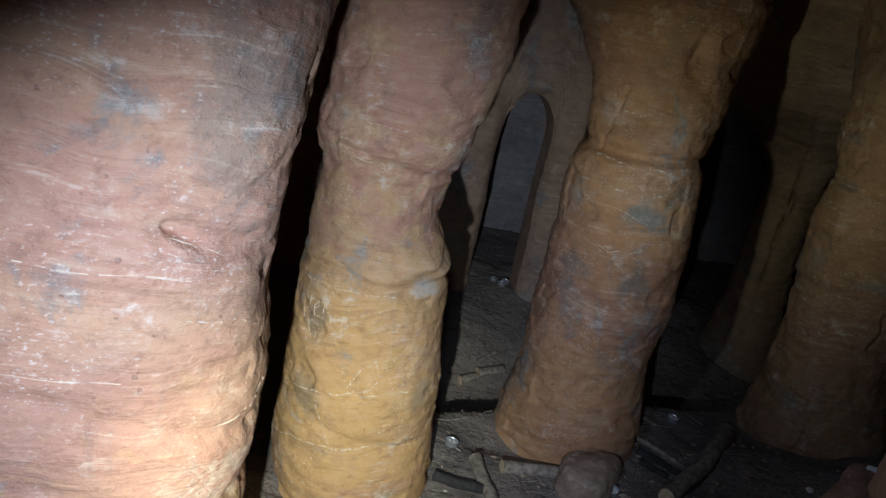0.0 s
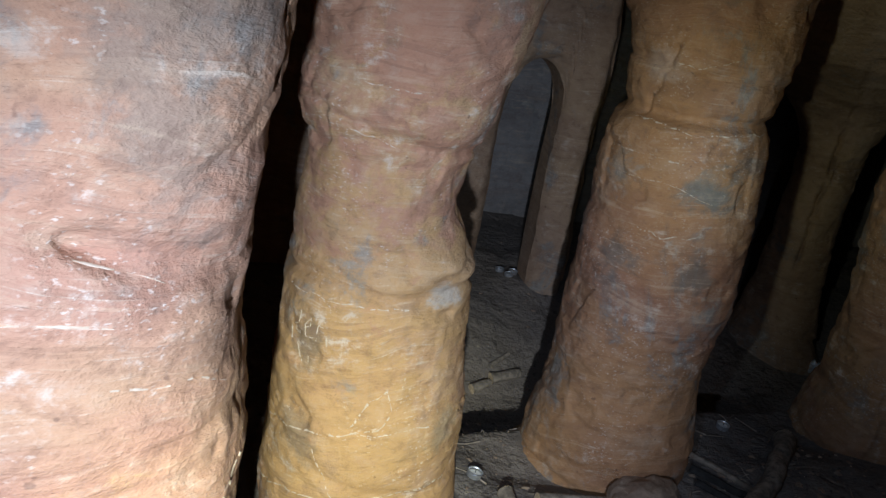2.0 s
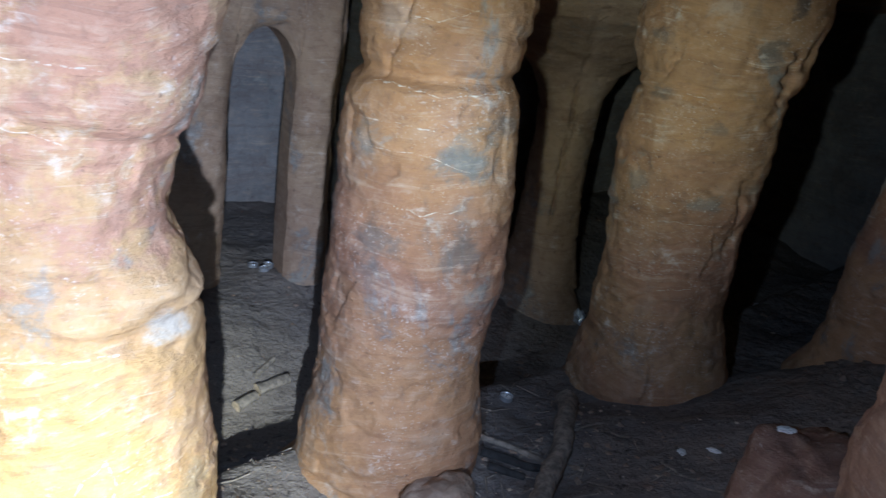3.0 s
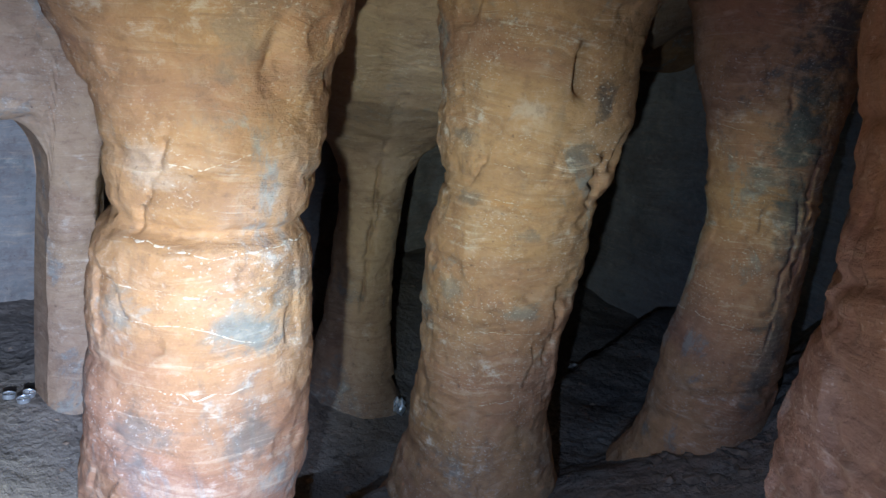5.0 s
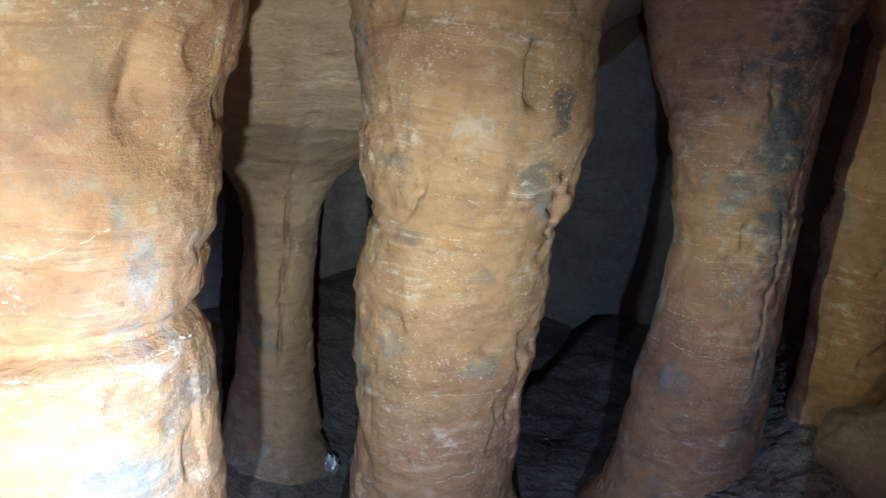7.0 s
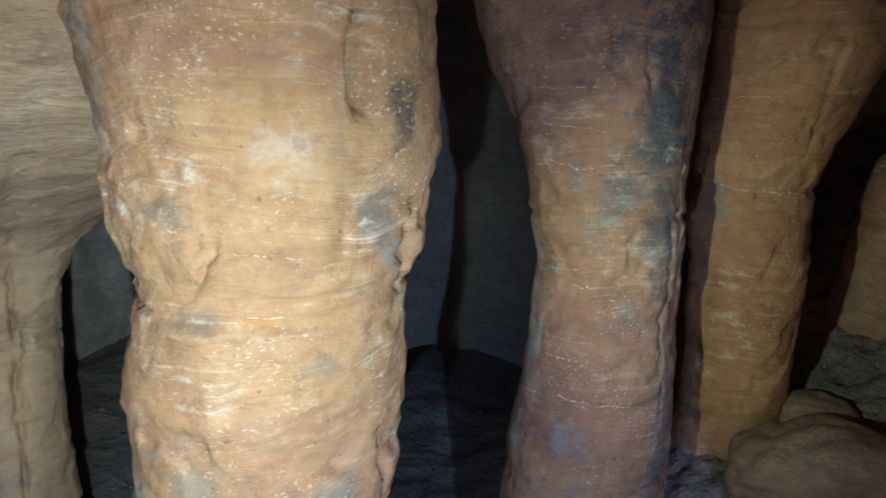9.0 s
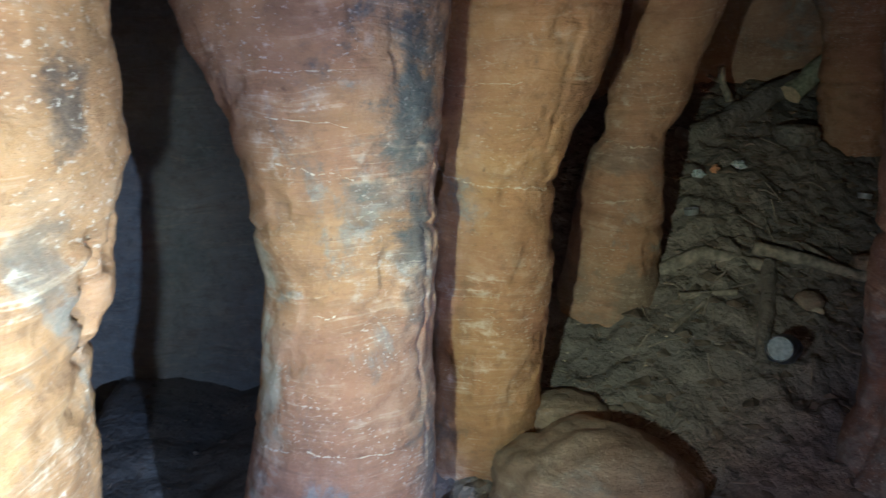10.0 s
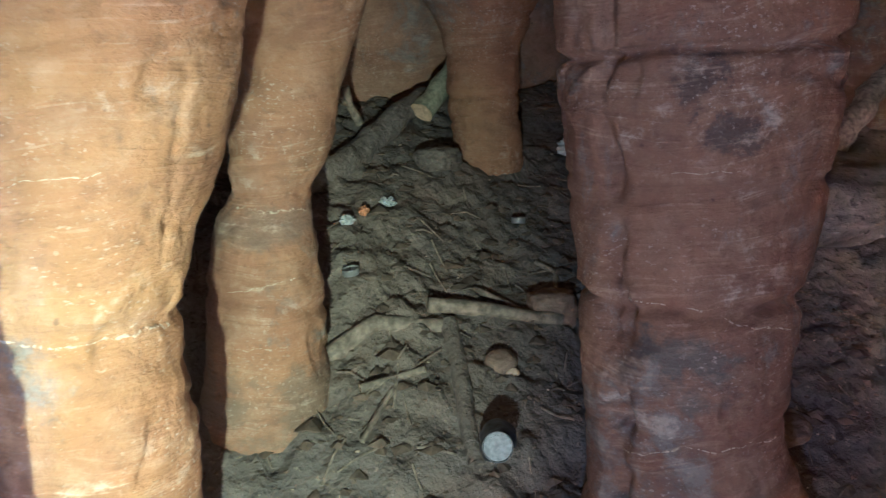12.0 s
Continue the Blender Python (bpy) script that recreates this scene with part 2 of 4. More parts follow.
rock_brown = sandstone("sandstone_brown", (0.37, 0.235, 0.15), (0.29, 0.17, 0.115), 0.48, 0.8, 0.6, (8.1, 2.0, 1.4), (0.12, 0.04))
rock_dusk = sandstone("sandstone_dusky", (0.44, 0.30, 0.18), (0.36, 0.235, 0.15), 0.50, 0.6, 0.5, (5.3, 3.4, 0.2))
rock_dull = sandstone("sandstone_dull", (0.30, 0.285, 0.265), (0.24, 0.225, 0.21), 0.50, 0.8, 0.3, (7.3, 3.4, 0.2))


def soil():
    m, tree, bsdf = material("trodden_sandy_soil", 0.9)
    k = Nodes(tree)
    big = k.noise(1.3, (1, 1, 1), 5, 0.6, 0.4)
    col = k.mix(k.ramp(big, 0.38, 0.62), (0.235, 0.195, 0.162), (0.155, 0.135, 0.125))
    mid = k.noise(14.0, (1, 1, 1), 5, 0.65)
    col = k.mix(k.ramp(mid, 0.45, 0.7, 0.0, 0.6), col, (0.25, 0.215, 0.18))
    crumb = k.noise(60.0, (1, 1, 1), 3, 0.6)
    col = k.mix(k.ramp(crumb, 0.62, 0.72, 0.0, 0.6), col, (0.42, 0.36, 0.28))
    dark = k.noise(38.0, (1, 1, 1), 3, 0.6, 0.0, (3, 1, 2))
    col = k.mix(k.ramp(dark, 0.58, 0.7, 0.0, 0.7), col, (0.05, 0.04, 0.035))
    tree.links.new(col, bsdf.inputs["Base Color"])
    nrm = k.bump(mid, 0.8, 0.03)
    nrm = k.bump(crumb, 0.6, 0.008, nrm)
    tree.links.new(nrm, bsdf.inputs["Normal"])
    return m


soil_mat = soil()


# ---- large structure ----
def smooth(a, b, v):
    u = min(1.0, max(0.0, (v - a) / (b - a)))
    return u * u * (3 - 2 * u)


RAMP_X = (-2.5, 0.8, 1.1, 1.48, 2.0, 2.26, 2.5, 2.83, 3.06, 3.5, 3.8, 4.6)
RAMP_Z = (0.0, 0.0, 0.1, 0.27, 0.45, 0.52, 0.62, 0.78, 0.90, 1.13, 1.27, 1.4)
RAMP_Y = (-2.0, 1.1, 1.35, 1.7, 1.9, 2.3, 2.6, 6.0)
RAMP_W = (1.0, 1.0, 0.91, 0.78, 0.62, 0.12, 0.0, 0.0)


def ground(x, y):
    """The floor's height: flat among the pillars, climbing to a bank of debris in the east, with a step down behind."""
    z = float(np.interp(x, RAMP_X, RAMP_Z) * np.interp(y, RAMP_Y, RAMP_W))
    edge = 2.28 + 0.2 * x
    z -= 0.17 * smooth(edge, edge + 0.09, y) * (1 - smooth(edge + 0.35, edge + 1.1, y))
    z += 0.07 * smooth(2.6, 3.6, x) * smooth(2.4, 3.0, y)
    v = Vector((x, y, 0.0))
    z += 0.035 * noise.noise(v * 2.3) + 0.016 * noise.noise(v * 6.1 + Vector((3, 1, 0)))
    bank = smooth(1.8, 2.5, x) * (1 - smooth(2.0, 2.4, y))
    z += (0.006 + 0.015 * bank) * noise.noise(v * 17.0)
    z += 0.011 * bank * noise.noise(Vector((x * 30 + y * 12, y * 48, 2.0))) + 0.003 * noise.noise(v * 70)
    return z


def mesh_of(name, verts, faces, mat, smooth_shade=True):
    me = bpy.data.meshes.new(name)
    me.from_pydata(verts, [], faces)
    me.materials.append(mat)
    if smooth_shade:
        me.polygons.foreach_set("use_smooth", [True] * len(me.polygons))
    me.update()
    return me


def grid_faces(nu, nv, closed=False):
    f = []
    for j in range(nv - 1):
        for i in range(nu if closed else nu - 1):
            a, b = j * nu + i, j * nu + (i + 1) % nu
            f.append((a, b, b + nu, a + nu))
    return f


X0, X1, Y0, Y1 = -1.9, 4.3, -1.5, 5.0


def build_floor():
    xs = np.concatenate([np.arange(X0 - 0.2, 0.2, 0.05), np.arange(0.2, 2.0, 0.02), np.arange(2.0, 3.5, 0.0095), np.arange(3.5, X1 + 0.25, 0.03)])
    ys = np.concatenate([np.arange(Y0 - 0.2, 0.3, 0.04), np.arange(0.3, 1.9, 0.0095), np.arange(1.9, 2.8, 0.018), np.arange(2.8, Y1 + 0.25, 0.04)])
    verts = [(x, y, ground(x, y)) for y in ys for x in xs]
    ob = new("floor", mesh_of("floor", verts, grid_faces(len(xs), len(ys)), soil_mat))
    return tagged(ob, "trodden sandy cave floor climbing to a debris bank", "cave floor", kind="structure")


build_floor()


def rough(p, amount):
    """Weathered relief of bedded rock at a point: broad swells, ledges along the beds, small knocks."""
    t = p.z + 0.05 * noise.noise(p * 1.7) + 0.10 * p.x - 0.05 * p.y
    d = 0.018 * noise.noise(p * 2.4) + 0.010 * noise.noise(Vector((p.x * 5, p.y * 5, p.z * 6.5)))
    keep = 0.35 + 1.3 * max(0.0, noise.noise(p * 1.6 + Vector((9, 4, 2))) + 0.25)
    led = noise.noise(Vector((p.x * 1.3, p.y * 1.3, t * 11.0)))
    d += 0.008 * keep * max(-0.35, min(0.35, led * 1.8))
    cut = abs(noise.noise(Vector((p.x * 0.9 + 7, p.y * 0.9, t * 4.2))))
    d -= 0.010 * keep * max(0.0, 1 - cut / 0.06)
    flake = noise.noise(Vector((p.x * 9, p.y * 9, p.z * 11)))
    d -= 0.006 * smooth(0.29, 0.35, flake)
    d += 0.004 * noise.noise(Vector((p.x * 22, p.y * 22, p.z * 40)))
    d += 0.002 * noise.noise(Vector((p.x * 55, p.y * 55, p.z * 80)))
    return d * amount


CEILING = 1.80


def pillar(label, profile, mat, flare, cracks=(), seed=0.0, square=2.0, foot=0.06, sink=0.12, amount=1.0, dents=(), seams=(), veins=(), aspect=1.0, name="rock_pillar"):
    """A pillar left standing in the dug rock. profile: rows of height, centre x, centre y, radius. flare: rows of height and widening
    above the profile, where it spreads into the vault. cracks: rows of bearing in degrees, low end, high end, depth, width.
    dents: hollows as place, reach across, reach up, depth. seams: level, depth, half height. veins: width and steps of bearing and height.
    aspect: depth along y against width along x."""
    prof = np.array(profile)
    last, first = prof[-1], prof[0]
    base = ground(first[1], first[2])
    rows = [(min(base - sink, first[0] - 0.02), first[1], first[2], first[3] + foot)] + [tuple(r) for r in prof]
    rows += [(z, last[1], last[2], last[3] + w) for z, w in flare]
    rows = np.array(rows)
    z0, z1 = rows[0, 0], rows[-1, 0]
    nu, nv = int(min(400, max(120, 850 * last[3] + 60))), int((z1 - z0) / 0.008)
    off = Vector((seed * 3.7, seed * 1.3, seed * 0.45))

    def skin(a, z):
        cx, cy, r = (float(np.interp(z, rows[:, 0], rows[:, c])) for c in (1, 2, 3))
        ca, sa = math.cos(a), math.sin(a)
        q = r if square == 2.0 else r / (abs(ca) ** square + abs(sa) ** square) ** (1 / square)
        p = Vector((cx + q * ca, cy + q * sa * aspect, z))
        d = rough(p + off, amount)
        for bearing, lo, hi, depth, width in cracks:
            if lo < z < hi:
                way = bearing if isinstance(bearing, tuple) else (bearing, bearing)
                mid = radians(way[0] + (way[1] - way[0]) * (z - lo) / (hi - lo)) + 0.03 / q * noise.noise(Vector((seed, way[0], z * 5))) + 0.04 * noise.noise(Vector((way[0], seed, z * 17))) + 0.012 / q * noise.noise(Vector((seed, 5.0, z * 44)))
                width_here = width * (0.7 + 1.6 * max(0.0, noise.noise(Vector((way[0], seed, z * 23)))))
                gap = abs((a - mid + math.pi) % (2 * math.pi) - math.pi) * q
                ends = min(1.0, (z - lo) / 0.05, (hi - z) / 0.05)
                d -= depth * ends * math.exp(-((gap / width_here) ** 2)) * max(0.0, 0.6 + 1.3 * noise.noise(Vector((way[0], 2, z * 13))))
        for place, across, up, depth in dents:
            flat = (p.x - place[0]) ** 2 + (p.y - place[1]) ** 2
            lean = 0.3 * (p.x - place[0])
            d -= depth * math.exp(-flat / across ** 2 - ((z + lean - place[2]) / up) ** 2) * (1 + (0.5 * noise.noise(p * 30) if depth > 0 else 0.15 * noise.noise(p * 8)))
        for level, depth, half in seams:
            lev = level + 0.025 * noise.noise(Vector((ca * 1.5, sa * 1.5, seed + level * 9)))
            d -= depth * math.exp(-(((z - lev) / half) ** 2)) * (0.75 + 0.5 * noise.noise(p * 7))
        q = max(0.02, q + d)
        return Vector((cx + q * ca, cy + q * sa * aspect, z)), Vector((ca, sa, 0))

    verts = [tuple(skin(2 * math.pi * i / nu, z)[0]) for z in np.linspace(z0, z1, nv) for i in range(nu)]
    ob = new(name, mesh_of(name, verts, grid_faces(nu, nv, True), mat))
    tagged(ob, label, "rock pillar", group="pillars of the cave")
    for width, *steps in veins:
        vein(ob, skin, width, steps)
    return ob


def vein(owner, skin, width, steps):
    """A pale line scratched into or seeping from a pillar's skin, broken and uneven."""
    path = []
    for (a0, h0), (a1, h1) in zip(steps, steps[1:]):
        n = max(3, int(math.hypot((a1 - a0) * 0.004, h1 - h0) / 0.004))
        path += [(a0 + (a1 - a0) * i / n, h0 + (h1 - h0) * i / n) for i in range(n)]
    path.append(steps[-1])
    verts, faces = [], []
    for i, (a, h) in enumerate(path):
        a1, h1 = path[min(i + 1, len(path) - 1)]
        a0, h0 = path[max(i - 1, 0)]
        run, rise = (a1 - a0) * 0.0035, h1 - h0
        size = math.hypot(run, rise) or 1.0
        wob = 0.006 * noise.noise(Vector((a * 0.13, h * 30, 4.0)))
        w = 0.8 * width * max(0.1, 0.7 + 1.5 * noise.noise(Vector((a * 0.35, h * 60, 1.0))))
        da, dh = -rise / size * w / 0.0035, run / size * w
        for sgn, lift in ((-1, -0.001), (0, 0.0016), (1, -0.001)):
            p, out = skin(radians(a + sgn * da), h + wob + sgn * dh)
            verts.append(tuple(p + out * lift))
    for i in range(len(path) - 1):
        if noise.noise(Vector((i * 0.21, path[i][0], path[i][1] * 10))) > -0.12:
            faces += [(3 * i + c, 3 * i + c + 1, 3 * i + c + 4, 3 * i + c + 3) for c in (0, 1)]
    ob = new("scratch", mesh_of("scratch", verts, faces, chalk_mat))
    ob.parent = owner


def chalk():
    m, tree, bsdf = material("pale_scratched_stone", 0.9)
    k = Nodes(tree)
    col = k.mix(k.ramp(k.noise(60, (1, 1, 1), 3, 0.6), 0.35, 0.65), (0.50, 0.40, 0.29), (0.63, 0.54, 0.43))
    tree.links.new(col, bsdf.inputs["Base Color"])
    tree.links.new(k.bump(k.noise(200, (1, 1, 1), 2, 0.5), 0.5, 0.002), bsdf.inputs["Normal"])
    return m


chalk_mat = chalk()
FLARE = ((1.50, 0.03), (1.58, 0.08), (1.66, 0.16), (1.73, 0.28), (1.79, 0.48), (1.84, 0.75))

pillar("massive pink and ochre sandstone pillar with eroded hollows",
       [(z, -0.85, 1.40, r) for z, r in ((0.0, 0.66), (0.3, 0.655), (0.51, 0.648), (0.62, 0.652), (0.71, 0.648), (0.79, 0.640), (0.86, 0.652),
                                        (0.94, 0.660), (1.0, 0.664), (1.1, 0.670), (1.23, 0.687), (1.4, 0.70))],
       rock_pink, FLARE, (), 1.0, square=3.4, aspect=0.37, amount=1.05,
       dents=(((-0.29, 1.23, 0.91), 0.075, 0.022, 0.05), ((-0.40, 1.20, 1.09), 0.022, 0.05, 0.05), ((-0.52, 1.20, 0.95), 0.06, 0.025, 0.05), ((-0.45, 1.2, 1.00), 0.06, 0.03, 0.03),
              ((-0.35, 1.25, 0.62), 0.25, 0.018, 0.02), ((-0.5, 1.2, 0.52), 0.4, 0.02, 0.02), ((-0.33, 1.25, 1.02), 0.012, 0.012, 0.02), ((-0.62, 1.19, 1.13), 0.02, 0.012, 0.02), ((-0.3, 1.3, 0.78), 0.05, 0.010, 0.015)),
       seams=((0.86, 0.006, 0.006), (0.70, 0.006, 0.006), (0.44, 0.008, 0.010)),
       veins=((0.0016, (296, 0.86), (306, 0.85), (318, 0.84)), (0.0016, (318, 0.78), (330, 0.77), (338, 0.75)),
              (0.0018, (325, 0.60), (338, 0.62), (346, 0.64)), (0.0013, (290, 0.70), (310, 0.69)), (0.0013, (316, 0.90), (326, 0.87))))
pillar("waisted sandstone pillar, painted torch-yellow below and reddish above, with scratched marks",
       [(-0.05, 0.072, 2.027, 0.217), (0.13, 0.060, 2.035, 0.214), (0.31, 0.049, 2.030, 0.204), (0.49, 0.044, 2.036, 0.193), (0.58, 0.043, 2.036, 0.191),
        (0.62, 0.042, 2.03, 0.186), (0.66, 0.040, 2.028, 0.170), (0.75, 0.026, 2.027, 0.148), (0.84, 0.035, 2.021, 0.143), (0.93, 0.035, 2.015, 0.173),
        (1.02, 0.051, 2.035, 0.192), (1.11, 0.058, 2.032, 0.200), (1.20, 0.063, 2.03, 0.202), (1.29, 0.06, 2.03, 0.215)],
       rock_ochre, ((1.40, 0.01), *FLARE), (), 2.0, seams=((0.615, 0.018, 0.012), (0.87, 0.010, 0.008), (0.345, 0.006, 0.006), (1.0, 0.006, 0.006)), dents=(((0.19, 1.9, 0.65), 0.07, 0.025, -0.022), ((0.17, 1.93, 0.80), 0.08, 0.06, 0.012)),
       veins=((0.0030, (189, 0.124), (221, 0.173), (241, 0.184), (260, 0.191), (287, 0.212), (316, 0.219)), (0.0026, (194, 0.286), (231, 0.317), (252, 0.333), (287, 0.351), (300, 0.352)),
              (0.0018, (203, 0.583), (248, 0.590), (281, 0.587)), (0.0018, (210, 0.526), (212, 0.479)), (0.0018, (219, 0.548), (220, 0.499), (215, 0.502), (216, 0.515), (219, 0.520)),
              (0.0018, (224, 0.518), (228, 0.525), (227, 0.538), (224, 0.525), (226, 0.505), (230, 0.505)), (0.0018, (232, 0.503), (233, 0.538), (237, 0.535), (239, 0.500)),
              (0.0018, (218, 0.480), (222, 0.447)), (0.0018, (226, 0.484), (227, 0.450)), (0.0026, (255, 0.346), (265, 0.403), (274, 0.429), (278, 0.387), (271, 0.354), (258, 0.338)),
              (0.0022, (237, 0.288), (244, 0.24), (251, 0.189)), (0.0020, (284, 0.47), (282, 0.44)), (0.0016, (240, 0.98), (275, 0.975)), (0.0016, (235, 0.90), (262, 0.88))))
pillar("rust coloured sandstone pillar with a deep groove round its neck",
       [(-0.05, 0.755, 2.32, 0.235), (0.11, 0.768, 2.312, 0.223), (0.21, 0.770, 2.311, 0.210), (0.30, 0.772, 2.31, 0.199), (0.39, 0.770, 2.305, 0.193),
        (0.58, 0.768, 2.29, 0.197), (0.77, 0.767, 2.298, 0.194), (0.90, 0.768, 2.295, 0.188), (0.935, 0.772, 2.30, 0.184), (0.96, 0.778, 2.305, 0.168),
        (0.985, 0.776, 2.30, 0.178), (1.04, 0.773, 2.295, 0.187), (1.14, 0.769, 2.301, 0.199), (1.23, 0.764, 2.322, 0.220), (1.32, 0.755, 2.332, 0.246),
        (1.42, 0.762, 2.340, 0.253)],
       rock_rust, FLARE, (((198, 226), 0.93, 1.13, 0.022, 0.007), ((262, 268), 1.18, 1.30, 0.012, 0.006)), 3.0,
       seams=((0.952, 0.016, 0.010), (0.862, 0.006, 0.006), (1.06, 0.010, 0.008), (0.70, 0.005, 0.006)), dents=(((0.76, 2.09, 1.24), 0.03, 0.045, 0.02), ((0.50, 2.36, 1.46), 0.16, 0.18, -0.06)),
       veins=((0.002, (197, 0.938), (222, 0.936), (245, 0.925), (269, 0.940), (308, 0.946)), (0.002, (179, 0.861), (217, 0.863), (244, 0.863)), (0.0018, (222, 1.068), (238, 1.066), (259, 1.093)),
              (0.003, (224, 0.702), (239, 0.691), (263, 0.706)), (0.0013, (196, 0.807), (238, 0.813), (268, 0.786))))
pillar("rust and ochre sandstone pillar with a dark pocket near its top",
       [(0.0, 1.72, 2.40, 0.25), (0.09, 1.722, 2.398, 0.239), (0.20, 1.714, 2.402, 0.217), (0.31, 1.709, 2.415, 0.203), (0.53, 1.706, 2.419, 0.199),
        (0.64, 1.698, 2.417, 0.199), (0.75, 1.699, 2.417, 0.205), (0.86, 1.700, 2.41, 0.202), (0.97, 1.700, 2.408, 0.198), (1.02, 1.704, 2.408, 0.208),
        (1.08, 1.712, 2.408, 0.220), (1.19, 1.713, 2.406, 0.234), (1.30, 1.701, 2.41, 0.244), (1.41, 1.699, 2.42, 0.273)],
       rock_fawn, ((1.46, 0.02), (1.54, 0.07), (1.62, 0.15), (1.70, 0.28), (1.78, 0.5), (1.84, 0.8)),
       (((252, 244), 1.20, 1.35, 0.10, 0.014), ((282, 268), 0.94, 1.14, 0.08, 0.011), ((188, 200), 0.97, 1.06, 0.03, 0.008), ((280, 270), 0.5, 0.75, 0.02, 0.008)), 4.0, amount=1.25,
       seams=((0.975, 0.010, 0.009), (0.60, 0.006, 0.008)), dents=(((1.616, 2.183, 1.286), 0.014, 0.045, 0.09), ((1.77, 2.19, 1.09), 0.012, 0.035, 0.06), ((1.742, 2.224, 0.572), 0.010, 0.025, 0.05), ((1.78, 2.2, 1.18), 0.11, 0.30, -0.045), ((1.78, 2.2, 0.6), 0.10, 0.25, -0.02), ((1.62, 2.22, 0.71), 0.05, 0.012, 0.018), ((1.58, 2.2, 0.80), 0.05, 0.012, 0.01)),
       veins=((0.0018, (210, 0.95), (240, 0.94)), (0.0018, (215, 0.60), (262, 0.61)), (0.0016, (205, 1.04), (232, 1.03)), (0.0016, (222, 0.40), (250, 0.42))))
pillar("reddish sandstone pillar with a black sooty streak",
       [(0.21, 2.265, 2.02, 0.185), (0.33, 2.26, 2.00, 0.172), (0.46, 2.235, 1.976, 0.168), (0.58, 2.232, 1.969, 0.162), (0.71, 2.223, 1.963, 0.156),
        (0.83, 2.222, 1.961, 0.152), (0.95, 2.200, 1.953, 0.143), (1.08, 2.185, 1.955, 0.147), (1.20, 2.165, 1.955, 0.163), (1.33, 2.17, 1.985, 0.196),
        (1.43, 2.18, 2.0, 0.22)],
       rock_sooty, FLARE, (((236, 246), 0.62, 1.05, 0.014, 0.005), (216, 1.24, 1.33, 0.03, 0.007), (255, 0.8, 1.2, 0.012, 0.006)), 5.0,
       seams=((0.683, 0.006, 0.004), (1.12, 0.004, 0.005)),
       veins=((0.0024, (122, 0.670), (161, 0.688), (191, 0.679), (227, 0.678)), (0.0022, (151, 1.137), (193, 1.114)), (0.0024, (164, 0.902), (179, 0.905)), (0.0016, (150, 1.20), (190, 1.19)), (0.0016, (150, 1.26), (188, 1.26))))
pillar("slim ochre sandstone pillar with a pale seam",
       [(0.449, 2.527, 1.699, 0.125), (0.553, 2.523, 1.698, 0.112), (0.638, 2.521, 1.693, 0.114), (0.732, 2.511, 1.69, 0.118), (0.818, 2.497, 1.689, 0.12),
        (0.912, 2.497, 1.69, 0.124), (0.997, 2.502, 1.69, 0.128), (1.092, 2.49, 1.686, 0.13), (1.177, 2.504, 1.663, 0.143), (1.262, 2.502, 1.641, 0.158),
        (1.356, 2.487, 1.626, 0.169), (1.441, 2.477, 1.619, 0.176)],
       rock_sooty, FLARE, ((210, 1.12, 1.4, 0.006, 0.006),), 6.0, foot=0.08, seams=((1.062, 0.010, 0.010), (1.395, 0.008, 0.005)),
       veins=((0.004, (105, 1.095), (163, 1.065), (231, 1.058)), (0.0016, (107, 1.243), (176, 1.251)), (0.0016, (125, 0.688), (179, 0.673))))
pillar("slim reddish sandstone pillar with a pinched neck",
       [(0.66, 2.93, 1.344, 0.15), (0.72, 2.93, 1.344, 0.134), (0.77, 2.925, 1.34, 0.122), (0.83, 2.922, 1.336, 0.112), (0.91, 2.929, 1.328, 0.109), (1.04, 2.936, 1.317, 0.103), (1.10, 2.936, 1.308, 0.092),
        (1.14, 2.925, 1.295, 0.080), (1.18, 2.916, 1.285, 0.092), (1.24, 2.915, 1.27, 0.101), (1.33, 2.911, 1.246, 0.101), (1.41, 2.904, 1.22, 0.106),
        (1.49, 2.893, 1.2, 0.115)],
       rock_slim, ((1.56, 0.04), (1.64, 0.11), (1.72, 0.25), (1.79, 0.45), (1.84, 0.7)), (), 7.0, foot=0.05, amount=0.8, seams=((1.115, 0.006, 0.006),),
       veins=((0.003, (115, 1.119), (168, 1.107), (221, 1.101)), (0.002, (120, 0.965), (191, 0.980)), (0.0014, (130, 0.86), (180, 0.86))))
pillar("dark red sandstone pillar split by a long crack",
       [(0.55, 2.30, 0.815, 0.215), (0.64, 2.305, 0.82, 0.175), (0.74, 2.312, 0.834, 0.157), (0.87, 2.305, 0.845, 0.158), (0.95, 2.330, 0.81, 0.174),
        (1.03, 2.357, 0.772, 0.192), (1.11, 2.364, 0.762, 0.202), (1.20, 2.364, 0.758, 0.207), (1.28, 2.360, 0.758, 0.211), (1.36, 2.350, 0.766, 0.214),
        (1.45, 2.365, 0.752, 0.232)],
       rock_red, FLARE, ((97, 0.5, 1.5, 0.03, 0.019), ((86, 92), 0.6, 1.2, 0.03, 0.02)), 8.0, amount=0.85,
       seams=((1.35, 0.032, 0.008), (0.975, 0.022, 0.007), (0.78, 0.009, 0.006), (1.16, 0.006, 0.006)), veins=((0.002, (100, 0.989), (132, 0.980), (197, 0.936)), (0.0018, (91, 0.745), (131, 0.780), (195, 0.774)), (0.0014, (120, 1.18), (150, 1.18))))
